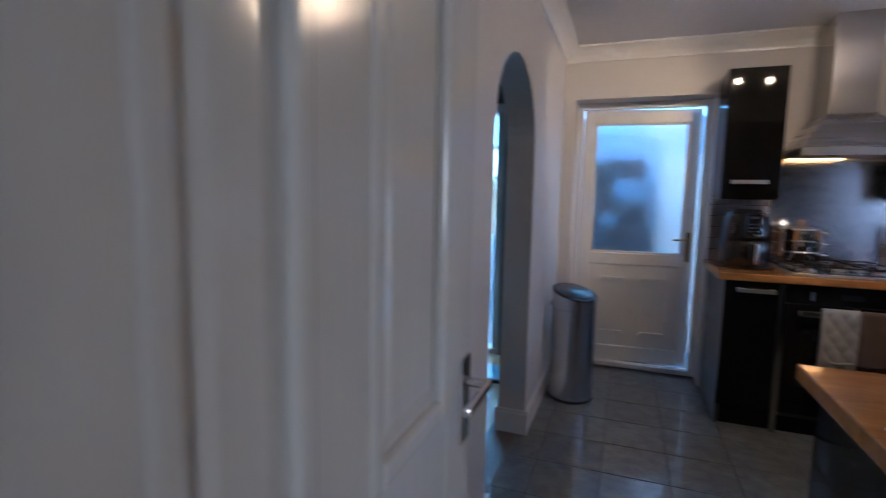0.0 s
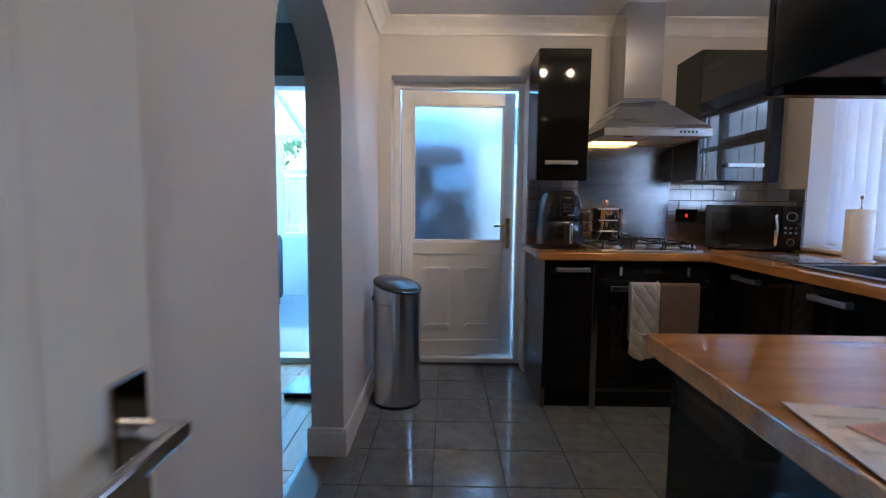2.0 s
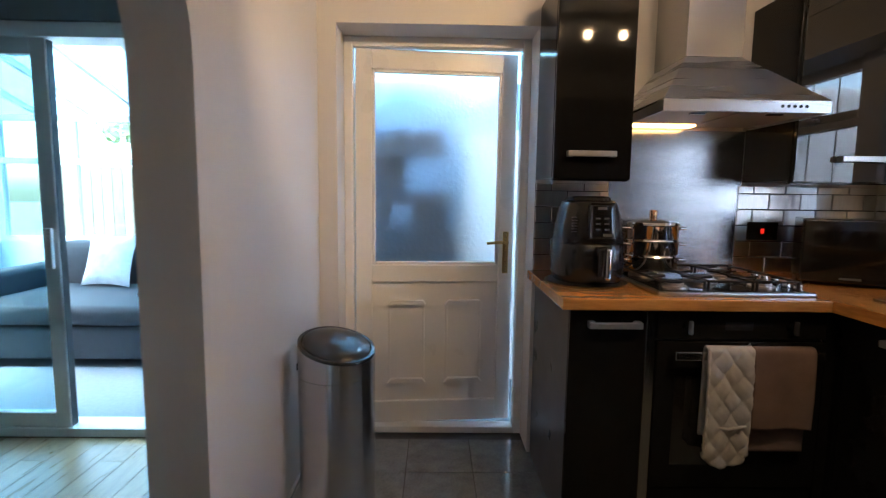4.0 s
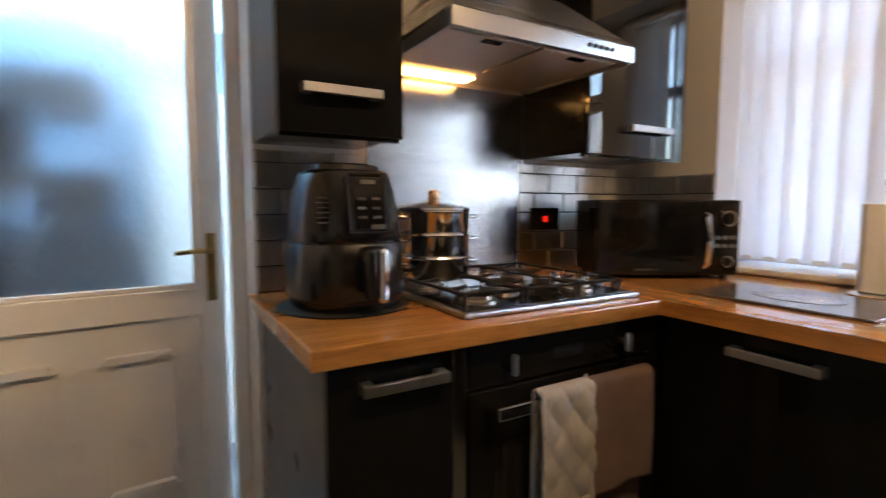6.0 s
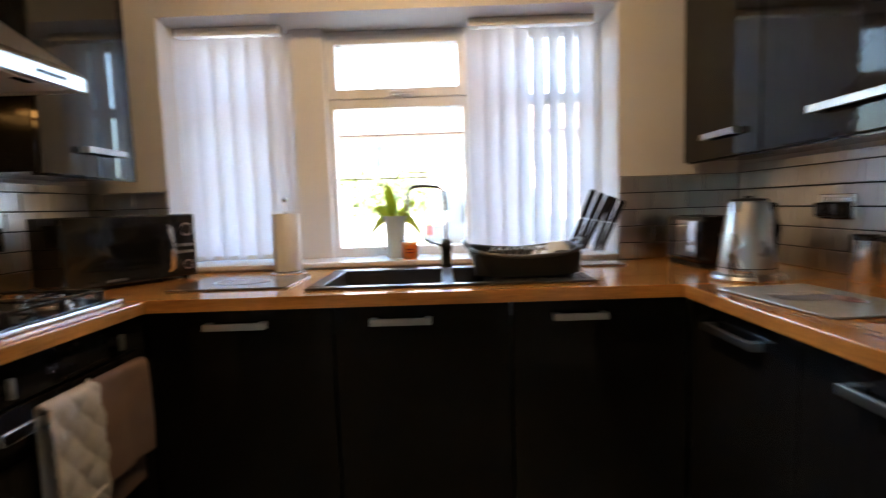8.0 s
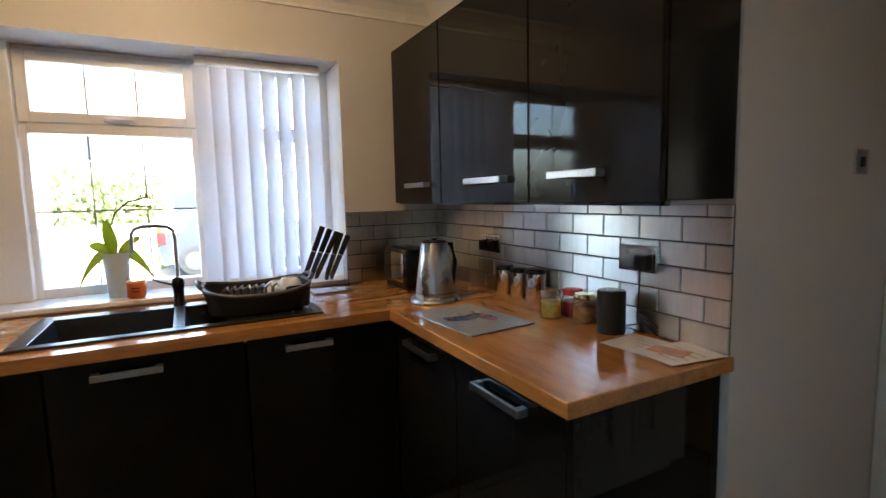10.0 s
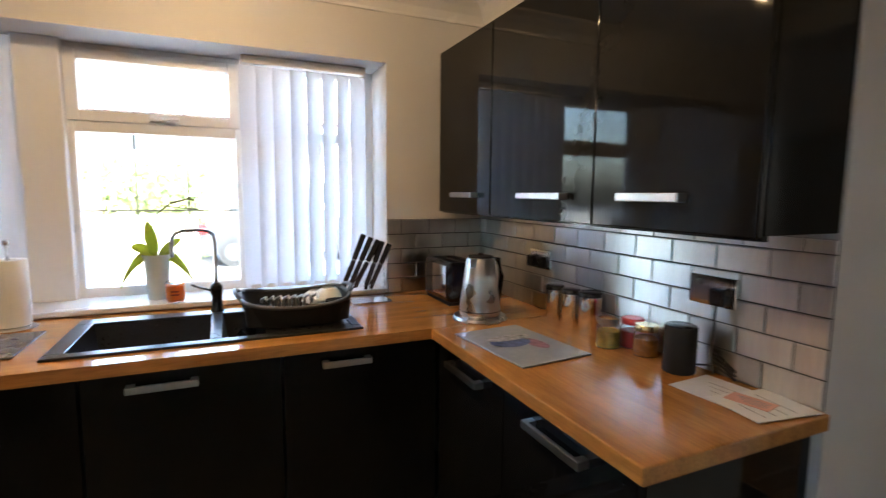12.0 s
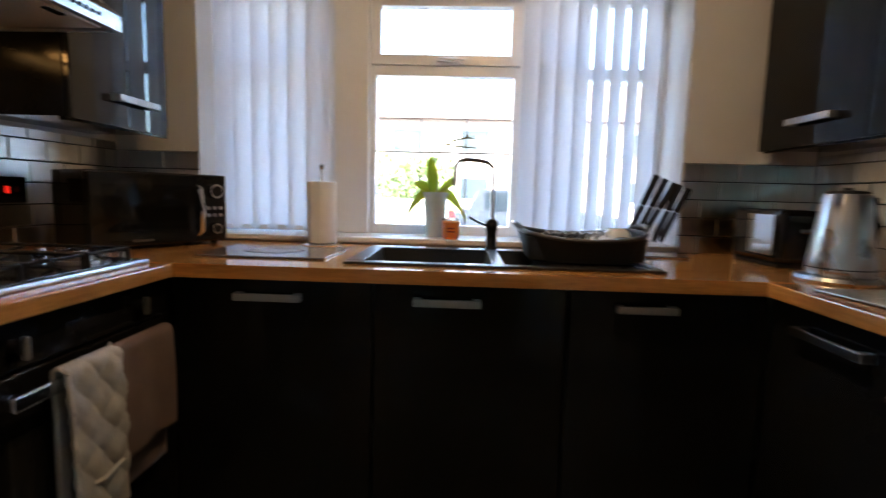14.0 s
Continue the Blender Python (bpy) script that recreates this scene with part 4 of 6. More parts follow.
BARK = mat("bark_chips", (0.09, 0.055, 0.03), 0.9, var=0.4, scale=60, bump=0.8)
ORANGE = sheer("orange_wax", (0.92, 0.36, 0.05), 0.5)
COMPOSITE = mat("black_composite_sink", (0.014, 0.014, 0.015), 0.3, var=0.3, scale=90, bump=0.08, fine=400)
JARGLASS = glass("jar_glass", (0.97, 0.98, 0.97), 0.01)
ACRYLIC = glass("clear_acrylic", (0.97, 0.98, 0.98), 0.02)
GOLDPOW = mat("yellow_spice", (0.72, 0.44, 0.05), 0.7, var=0.2, scale=60)
BROWNPOW = mat("brown_spice", (0.46, 0.20, 0.03), 0.6, var=0.25, scale=60)
RED = mat("red_plastic", (0.42, 0.03, 0.03), 0.35)
BLADE = mat("knife_blade", (0.10, 0.10, 0.105), 0.25, metal=1.0)
CABLE = mat("black_cable", (0.015, 0.015, 0.015), 0.5)
CLOTH = mat("speaker_cloth", (0.014, 0.015, 0.017), 0.9, var=0.3, scale=300, bump=0.5, fine=700)

# ---- on the back worktop ----
def super_ring(cx, cy, z, rx, ry, n=36, e=3.2):
    out = []
    for k in range(n):
        a = 2 * math.pi * k / n
        c, s = math.cos(a), math.sin(a)
        out.append((cx + rx * math.copysign(abs(c) ** (2 / e), c), cy + ry * math.copysign(abs(s) ** (2 / e), s), z))
    return out


def loft(rings, bm=None, cap=True):
    bm = bm or bmesh.new()
    vs = [[bm.verts.new(p) for p in r] for r in rings]
    n = len(vs[0])
    for a, b in zip(vs, vs[1:]):
        for k in range(n):
            bm.faces.new((a[k], a[(k + 1) % n], b[(k + 1) % n], b[k]))
    if cap:
        bm.faces.new(vs[0][::-1])
        bm.faces.new(vs[-1])
    return bm


FX, FY = 0.998, 3.855
af = thing("air_fryer", (FX, FY, 0.9), "dark grey air fryer with chrome handle on a mat", "air fryer")
part("base_mat", lathe([(0.0, 0.0), (0.162, 0.0), (0.165, 0.004), (0.157, 0.008), (0.0, 0.008)], (FX, FY, 0.9005), 40), MATTE, af, "round black mat", True)
part("foot_ring", loft([super_ring(FX, FY, z, a, a * 1.05, e=2.7) for z, a in ((0.909, 0.120), (0.912, 0.128), (0.928, 0.131))]), GLOSSPL, af, smooth=True)
part("basket", loft([super_ring(FX, FY, z, a, a * 1.05, e=2.7) for z, a in ((0.9285, 0.132), (0.94, 0.136), (1.00, 0.137), (1.060, 0.134), (1.0635, 0.131))]), PLASTIC, af, smooth=True)
part("basket_seam", loft([super_ring(FX, FY, z, a, a * 1.05, e=2.7) for z, a in ((1.0636, 0.1305), (1.0675, 0.1305))]), GLOSSPL, af)
part("body", loft([super_ring(FX, FY, z, a, a * 1.05, e=2.7) for z, a in ((1.0676, 0.131), (1.071, 0.1335), (1.12, 0.128), (1.18, 0.117), (1.215, 0.108), (1.226, 0.102), (1.231, 0.092))]), PLASTIC, af, smooth=True)
part("top_vent", loft([super_ring(FX, FY + 0.01, z, a, a * 1.1) for z, a in ((1.2312, 0.083), (1.243, 0.080), (1.248, 0.066))]), GLOSSPL, af, smooth=True)
tilt = Matrix.Translation((FX + 0.014, FY - 0.133, 1.14)) @ pose(0, 0, 0, -11) @ Matrix.Translation((-FX, -FY + 0.133, -1.14))
pn = part("control_panel", box(FX - 0.048, FX + 0.048, FY - 0.140, FY - 0.105, 1.085, 1.222, 0.012, m=tilt), GLOSSPL, af)
part("panel_rim", frame_bm("y", FY - 0.1425, FY - 0.1395, FX - 0.050, FX + 0.050, 1.083, 1.224, 0.005, bevel=0.001), PLASTIC, pn).data.transform(tilt)
FAINT = mat("faint_grey_print", (0.05, 0.05, 0.055), 0.4)
for r in range(3):
    for c in range(2):
        k = part("printed_mark", box(FX - 0.026 + c * 0.034, FX - 0.008 + c * 0.034, FY - 0.1413, FY - 0.1401, 1.118 + r * 0.021, 1.124 + r * 0.021), FAINT, pn)
        k.data.transform(tilt)
part("badge", box(FX - 0.016, FX + 0.018, FY - 0.1413, FY - 0.1401, 1.197, 1.206), SILVERPR, pn, "small silver badge").data.transform(tilt)
part("badge", box(FX + 0.002, FX + 0.034, FY - 0.1413, FY - 0.1401, 1.094, 1.104), SILVERPR, pn, "small silver badge").data.transform(tilt)
for r in range(6):
    part("side_print", box(FX - 0.098, FX - 0.078 - 0.004 * (r % 2), FY - 0.132, FY - 0.1205, 1.110 + r * 0.011, 1.1125 + r * 0.011), FAINT, af)
hn = part("basket_handle", box(FX - 0.012, FX + 0.040, FY - 0.185, FY - 0.130, 1.018, 1.058, 0.010), GLOSSPL, af)
part("grip", box(FX - 0.010, FX + 0.012, FY - 0.196, FY - 0.160, 0.942, 1.056, 0.008), GLOSSPL, hn, "black grip")
part("handle_trim", box(FX + 0.013, FX + 0.036, FY - 0.200, FY - 0.166, 0.934, 1.056, 0.009), CHROME, hn, "chrome handle trim")

PX, PY = 1.308, 3.95
pan = thing("steamer_pan", (PX, PY, 0.93), "tall polished steel steamer pan with lid on the hob", "pan")
for k in range(3):
    z = 0.938 + k * 0.066
    part("tier", lathe([(0.0, 0.0), (0.100, 0.0), (0.104, 0.006), (0.104, 0.056), (0.108, 0.062), (0.106, 0.066), (0.0, 0.066)], (PX, PY, z), 40), MIRRORST, pan, smooth=True)
    for s in (-1, 1):
        part("tier_handle", tube([(PX + s * 0.104, PY - 0.032, z + 0.045), (PX + s * 0.132, PY - 0.028, z + 0.047), (PX + s * 0.138, PY, z + 0.048), (PX + s * 0.132, PY + 0.028, z + 0.047), (PX + s * 0.104, PY + 0.032, z + 0.045)], 0.0055, 8), MIRRORST, pan, smooth=True)
ld = part("lid", lathe([(0.108, 0.0), (0.106, 0.006), (0.07, 0.018), (0.02, 0.024), (0.0, 0.025)], (PX, PY, 1.136), 40), MIRRORST, pan, smooth=True)
part("knob", lathe([(0.013, 0.0), (0.016, 0.004), (0.017, 0.032), (0.014, 0.035), (0.0, 0.036)], (PX, PY, 1.158), 20), COPPER, ld, smooth=True)

# gas hob
hob = thing("gas_hob", (1.44, 3.8, 0.9), "steel gas hob with five burners and black pan supports", "hob")
HX0, HX1, HY0, HY1 = 1.168, 1.738, 3.56, 4.052
part("tray", box(HX0, HX1, HY0, HY1, 0.9005, 0.913, 0.004), STEELH, hob)
part("inner_tray", box(HX0 + 0.018, HX1 - 0.018, HY0 + 0.018, HY1 - 0.018, 0.9132, 0.916, 0.001), GLOSSPL, hob)
BURNER = mat("burner_alloy", (0.34, 0.30, 0.27), 0.32, metal=1.0, var=0.15, scale=30, bump=0.1)
spots = ((1.265, 3.65, 0.034), (1.265, 3.925, 0.045), (1.44, 3.79, 0.05), (1.60, 3.925, 0.045), (1.60, 3.66, 0.034))
for x, y, r in spots:
    bu = part("burner", lathe([(0.0, 0.0), (r + 0.014, 0.0), (r + 0.012, 0.008), (r + 0.002, 0.010), (r, 0.018), (0.0, 0.018)], (x, y, 0.9165), 24), BURNER, hob, smooth=True)
    part("burner_cap", lathe([(r * 0.9, 0.0), (r * 0.9, 0.005), (r * 0.6, 0.009), (0.0, 0.010)], (x, y, 0.9346), 24), MATTE, bu, smooth=True)
for gx0, gx1 in ((1.185, 1.345), (1.36, 1.52), (1.535, 1.685)):
    bm = tube([(gx0, 3.585, 0.95), (gx1, 3.585, 0.95), (gx1, 4.01, 0.95), (gx0, 4.01, 0.95), (gx0, 3.585, 0.95)], 0.0045, 8)
    for y in (3.66, 3.795, 3.93):
        tube([(gx0, y, 0.951), (gx0 + 0.05, y, 0.957)], 0.0042, 8, bm)
        tube([(gx1, y, 0.951), (gx1 - 0.05, y, 0.957)], 0.0042, 8, bm)
    for x in (gx0, gx1):
        for y in (3.585, 4.01):
            rod((x, y, 0.914), (x, y, 0.95), 0.005, seg=8, bm=bm)
    part("pan_support", bm, MATTE, hob, smooth=True)
for k in range(5):
    part("control_knob", lathe([(0.016, 0.0), (0.017, 0.004), (0.014, 0.022), (0.0, 0.023)], (1.703, 3.61 + k * 0.062, 0.9165), 18), CHROME, hob, smooth=True)

# microwave, set across the corner
A = math.atan2(3.61 - 3.85, 2.31 - 1.89)
MW = Matrix.Translation((1.885, 3.85, 0.902)) @ Matrix.Rotation(A, 4, "Z")
mw = thing("microwave", (2.15, 3.85, 0.9), "black microwave with a chrome bar handle set across the corner", "microwave")
WM, DM, HM = 0.485, 0.262, 0.268


def local(bm, m):
    bmesh.ops.transform(bm, matrix=m, verts=bm.verts)
    return bm


part("body", local(box(0, WM, 0.022, DM, 0.01, HM, 0.006), MW), GLOSSPL, mw)
dm = part("door", local(box(0.002, WM - 0.105, 0.0, 0.021, 0.012, HM - 0.002, 0.005), MW), GLOSSPL, mw)
part("door_window", local(box(0.04, WM - 0.16, -0.0022, -0.0002, 0.055, HM - 0.045, 0.0005), MW), mat("dark_window_glass", (0.006, 0.006, 0.006), 0.04, var=0.1, spec=0.3), dm)
part("handle", local(tube([(WM - 0.122, -0.002, 0.04), (WM - 0.122, -0.03, 0.055), (WM - 0.122, -0.038, 0.13), (WM - 0.122, -0.03, 0.21), (WM - 0.122, -0.002, 0.225)], [0.008, 0.010, 0.011, 0.010, 0.008], 12), MW), CHROME, dm, "curved chrome bar handle", True)
cp = part("control_panel", local(box(WM - 0.101, WM, 0.0, 0.021, 0.012, HM - 0.002, 0.005), MW), GLOSSPL, mw)
for z, r in ((0.205, 0.030), (0.06, 0.022)):
    kn = part("dial", local(rod((WM - 0.05, 0.0, z), (WM - 0.05, -0.02, z), r, r * 0.9, 28), MW), CHROME, cp, "chrome rimmed dial", True)
    part("dial_face", local(rod((WM - 0.05, -0.02, z), (WM - 0.05, -0.0225, z), r * 0.7, r * 0.68, 24), MW), GLOSSPL, kn)
bm = bmesh.new()
for r in range(2):
    for c in range(3):
        rod((WM - 0.075 + 0.025 * c, 0.0, 0.14 - r * 0.028), (WM - 0.075 + 0.025 * c, -0.004, 0.14 - r * 0.028), 0.007, seg=12, bm=bm)
part("buttons", local(bm, MW), HANDLE, cp)
part("badge", local(box(0.13, 0.20, -0.0012, -0.0002, 0.026, 0.034), MW), SILVERPR, dm)
for dx, dy in ((0.03, 0.04), (WM - 0.03, 0.04), (0.03, DM - 0.03), (WM - 0.03, DM - 0.03)):
    part("foot", local(rod((dx, dy, -0.0015), (dx, dy, 0.0105), 0.012, seg=12), MW), MATTE, mw)

# cooker switch with a red neon on the tiles
cw = thing("cooker_switch", (1.90, YB - 0.006, 1.098), "black wall switch plate with a lit red rocker", "wall switch")
part("plate", box(1.835, 1.98, YB - 0.016, YB - 0.0085, 1.055, 1.14, 0.003), GLOSSPL, cw)
part("rocker", box(1.898, 1.913, YB - 0.021, YB - 0.0162, 1.086, 1.109, 0.002), glow("red_neon", (1.0, 0.02, 0.01), 0.04), cw, "lit red rocker")
part("rocker", box(1.94, 1.96, YB - 0.020, YB - 0.0162, 1.085, 1.112, 0.002), GLOSSPL, cw)


# ---- cloths on the oven handle ----
def draped(name, x0, x1, ztop, zfront, zback, quilt, material, parent, round_end=0.0, thick=0.006, yoff=0.0):
    """A cloth hung over the oven handle, in front and behind it."""
    bm = bmesh.new()
    nx, nz = 40, 96
    yb = DY - 0.049
    path = []
    L1, L2 = ztop - zfront, ztop - zback
    for k in range(nz + 1):
        s = k / nz * (L1 + L2 + 0.04)
        if s < L2:
            path.append((yb + 0.013, zback + s))
        elif s < L2 + 0.04:
            a = (s - L2) / 0.04 * math.pi
            path.append((yb + 0.013 * math.cos(a) - yoff * (s - L2) / 0.04, ztop + 0.012 * math.sin(a)))
        else:
            path.append((yb - 0.013 - yoff - 0.006 * math.sin((s - L2) * 6), ztop - (s - L2 - 0.04)))
    grid = []
    for k, (y, z) in enumerate(path):
        row = []
        for i in range(nx + 1):
            u = i / nx
            x = x0 + (x1 - x0) * u
            zz = z
            if round_end and z < zfront + round_end and y < yb:
                e = 1 - math.sqrt(max(0.0, 1 - (2 * u - 1) ** 2 * 0.98))
                zz = z + round_end * e * (1 - (z - zfront) / round_end)
            d = 0.004 * math.sin(u * 5.5 + z * 9) + 0.003 * math.sin(u * 11 + 1)
            if quilt:
                p, q = (x * 46 + z * 34), (x * 46 - z * 34)
                d -= 0.012 * (abs(math.sin(p)) * abs(math.sin(q))) ** 0.5 + 0.0015 * math.sin(x * 240 + 9 * math.sin(z * 60))
            sway = 0.012 * (ztop - z) * (u - 0.5)
            row.append(bm.verts.new((x + sway, y + (d if y < yb else 0), zz)))
        grid.append(row)
    for a, b in zip(grid, grid[1:]):
        for i in range(nx):
            bm.faces.new((a[i], a[i + 1], b[i + 1], b[i]))
    ob = part(name, bm, material, parent, smooth=True)
    ob.modifiers.clear()
    sol = ob.modifiers.new("thickness", "SOLIDIFY")
    sol.thickness = thick
    sol.offset = 0
    return ob


mt = thing("oven_glove", (1.36, 3.48, 0.71), "pale grey quilted double oven glove hung over the oven handle", "oven glove")
draped("glove_body", 1.312, 1.462, 0.727, 0.32, 0.42, True, QUILT, mt, 0.05, 0.011)
part("piping", tube([(1.316, DY - 0.078, 0.47), (1.385, DY - 0.083, 0.46), (1.458, DY - 0.078, 0.47)], 0.005, 8), mat("cotton_piping", (0.55, 0.53, 0.5), 0.9), mt, "sewn pocket edge", True)
PIPE = mat("cotton_piping_edge", (0.55, 0.53, 0.5), 0.9)
for x in (1.313, 1.461):
    part("piping", tube([(x, DY - 0.052, 0.743), (x, DY - 0.070, 0.727), (x, DY - 0.074, 0.64), (x, DY - 0.077, 0.50), (x, DY - 0.075, 0.40), (x + (0.010 if x < 1.4 else -0.010), DY - 0.073, 0.355)], 0.005, 8), PIPE, mt, "sewn edge binding", True)
part("hanging_loop", tube([(1.445, DY - 0.05, 0.735), (1.46, DY - 0.052, 0.752), (1.468, DY - 0.05, 0.735)], 0.003, 8), QUILT, mt, smooth=True)
tw = thing("tea_towel", (1.56, 3.48, 0.71), "folded taupe towel hung over the oven handle", "towel")
draped("towel_layer", 1.474, 1.68, 0.727, 0.455, 0.36, False, TOWEL, tw, 0.0, 0.008)

# ---- on the window worktop ----
sv = thing("worktop_saver", (2.06, 3.31, 0.9), "dark grey glass worktop saver with a pale oval print", "chopping board")
SLATE = mat("slate_print_glass", (0.11, 0.115, 0.13), 0.12, var=0.35, scale=40, bump=0.02)
part("board", box(1.905, 2.215, 3.10, 3.525, 0.9015, 0.907, 0.002, m=None), SLATE, sv)
part("print", lathe([(0.0, 0.0), (0.09, 0.0)], (2.06, 3.32, 0.9078), 40, sx=0.8, sy=1.2), mat("pale_print", (0.26, 0.26, 0.28), 0.2, var=0.5, scale=60), sv)

rl = thing("paper_towel", (2.31, 3.222, 0.9), "white paper towel roll on a chrome stand", "kitchen roll")
part("stand_base", lathe([(0.0, 0.0), (0.075, 0.0), (0.076, 0.006), (0.06, 0.012), (0.0, 0.012)], (2.31, 3.222, 0.9005), 32), CHROME, rl, smooth=True)
part("stand_rod", lathe([(0.005, 0.0), (0.005, 0.29), (0.010, 0.295), (0.010, 0.31), (0.0, 0.315)], (2.31, 3.222, 0.9126), 14), CHROME, rl, smooth=True)
bm = lathe([(0.02, 0.002), (0.054, 0.0), (0.056, 0.004), (0.056, 0.236), (0.054, 0.24), (0.02, 0.238), (0.02, 0.002)], (2.31, 3.222, 0.915), 40)
box(2.253, 2.2545, 3.212, 3.249, 0.917, 1.153, 0, bm)
part("paper_roll", bm, PAPER, rl, smooth=True)

# sink
sk = thing("sink", (2.08, 2.55, 0.9), "black composite one and a half bowl sink with drainer", "sink")
SX0, SX1, SY0, SY1 = 1.835, 2.33, 2.05, 3.022
bm = bmesh.new()
ZT0, ZT1 = 0.9005, 0.909
for a, c, d, e in ((SX0, SX0 + 0.045, SY0, SY1), (SX1 - 0.075, SX1, SY0, SY1), (SX0 + 0.045, SX1 - 0.075, 2.967, SY1), (SX0 + 0.045, SX1 - 0.075, 2.527, 2.567), (SX0 + 0.045, SX1 - 0.075, 2.367, 2.387), (SX0 + 0.045, SX1 - 0.075, SY0, SY0 + 0.03)):
    box(a, c, d, e, ZT0, ZT1, 0.003, bm)
part("rim", bm, COMPOSITE, sk)


def bowl(x0, x1, y0, y1, depth):
    bm = bmesh.new()
    top = [bm.verts.new(p) for p in ((x0, y0, 0.905), (x1, y0, 0.905), (x1, y1, 0.905), (x0, y1, 0.905))]
    i = 0.02
    low = [bm.verts.new(p) for p in ((x0 + i, y0 + i, 0.905 - depth), (x1 - i, y0 + i, 0.905 - depth), (x1 - i, y1 - i, 0.905 - depth), (x0 + i, y1 - i, 0.905 - depth))]
    for k in range(4):
        bm.faces.new((top[k], top[(k + 1) % 4], low[(k + 1) % 4], low[k]))
    bm.faces.new(low[::-1])
    return bm


bw = part("bowl", bowl(1.885, 2.26, 2.567, 2.967, 0.17), COMPOSITE, sk)
part("waste", lathe([(0.0, 0.0), (0.04, 0.0), (0.044, 0.003)], (2.052, 2.762, 0.737), 24), CHROME, bw)
bw = part("bowl", bowl(1.885, 2.26, 2.387, 2.527, 0.11), COMPOSITE, sk)
part("waste", lathe([(0.0, 0.0), (0.03, 0.0), (0.034, 0.003)], (2.052, 2.457, 0.797), 24), CHROME, bw)
bm = box(1.885, 2.26, 2.082, 2.367, 0.9005, 0.9045)
ribs = []
for k in range(6):
    ribs.append(part("rib", box(1.90, 2.245, 2.107 + k * 0.042, 2.117 + k * 0.042, 0.9046, 0.908, 0.001), COMPOSITE))
dn = part("drainer", bm, COMPOSITE, sk)
for o in ribs:
    o.parent = dn

tp = thing("tap", (2.30, 2.547, 0.909), "black and chrome kitchen tap with a squared swan neck", "tap")
part("body", lathe([(0.026, 0.0), (0.026, 0.006), (0.021, 0.012), (0.021, 0.07), (0.024, 0.075), (0.024, 0.105), (0.015, 0.118), (0.0, 0.12)], (2.30, 2.547, 0.9095), 24), GLOSSPL, tp, smooth=True)
arc = [(2.30, 2.547, 1.02), (2.30, 2.547, 1.19), (2.298, 2.550, 1.225), (2.285, 2.572, 1.245), (2.265, 2.612, 1.25), (2.24, 2.657, 1.25), (2.228, 2.682, 1.243), (2.222, 2.694, 1.222), (2.22, 2.696, 1.15)]
part("spout", tube(arc, 0.008, 12), CHROME, tp, "chrome squared spout", True)
part("lever", tube([(2.29, 2.567, 1.00), (2.265, 2.612, 1.02), (2.25, 2.637, 1.035)], 0.005, 8), CHROME, tp, smooth=True)
so = thing("washing_up_bottle", (2.22, 2.502, 0.907), "small clear bottle standing by the sink", "bottle")
part("bottle", lathe([(0.0, 0.0), (0.022, 0.0), (0.024, 0.008), (0.022, 0.03), (0.010, 0.045), (0.010, 0.05), (0.0, 0.05)], (2.19, 2.457, 0.80), 20), JARGLASS, so, smooth=True)

# dish rack
RACK = mat("matt_grey_plastic", (0.018, 0.019, 0.021), 0.5, var=0.08, spec=0.3)
PRONG = mat("light_grey_plastic", (0.30, 0.31, 0.32), 0.4)
dk = thing("dish_rack", (2.08, 2.26, 0.91), "dark grey plastic dish rack with white crockery in it", "dish rack")
RX, RY = 2.08, 2.262
lo = super_ring(RX, RY, 0.9125, 0.155, 0.175, 40, 4.5)
hi = super_ring(RX, RY, 0.970, 0.180, 0.205, 40, 4.0)
mid = super_ring(RX, RY, 0.970, 0.171, 0.196, 40, 4.0)
low2 = super_ring(RX, RY, 0.917, 0.148, 0.168, 40, 4.5)
hi = [(x, y, z + 0.025 * abs((y - RY) / 0.205) ** 2 + 0.012) for x, y, z in hi]
mid = [(x, y, z + 0.025 * abs((y - RY) / 0.205) ** 2 + 0.012) for x, y, z in mid]
tub = part("tub", loft([lo, hi, mid, low2]), RACK, dk, smooth=True)
RIM = mat("worn_grey_rim", (0.055, 0.057, 0.06), 0.35, var=0.2, bump=0.1)
edge = [tuple((Vector(p) + Vector(q)) / 2 + Vector((0, 0, 0.002))) for p, q in zip(hi, mid)]
part("rim", tube(edge + edge[:2], 0.0075, 8), RIM, dk, "rolled grey rim", True)
for sgn in (-1, 1):
    yy = RY + sgn * 0.200
    part("handle", tube([(RX - 0.075, yy - sgn * 0.008, 1.004), (RX - 0.065, yy + sgn * 0.010, 1.020), (RX - 0.03, yy + sgn * 0.018, 1.028), (RX + 0.03, yy + sgn * 0.018, 1.028), (RX + 0.065, yy + sgn * 0.010, 1.020), (RX + 0.075, yy - sgn * 0.008, 1.004)], 0.008, 10), RIM, dk, "raised end handle", True)
    part("cutlery_cup", loft([super_ring(RX - 0.115, RY + sgn * 0.145, z, a, a * 1.25, 20, 3.0) for z, a in ((0.92, 0.032), (0.992, 0.038), (0.994, 0.033), (0.93, 0.028))]), RACK, tub, smooth=True)
for k in range(8):
    y = RY - 0.065 + k * 0.027
    part("prong", tube([(RX + 0.03, y, 0.917), (RX + 0.01, y, 0.985), (RX - 0.045, y - 0.012, 1.006), (RX - 0.06, y - 0.014, 0.995)], [0.006, 0.006, 0.005, 0.004], 8), PRONG, dk, "light grey plate prong", True)
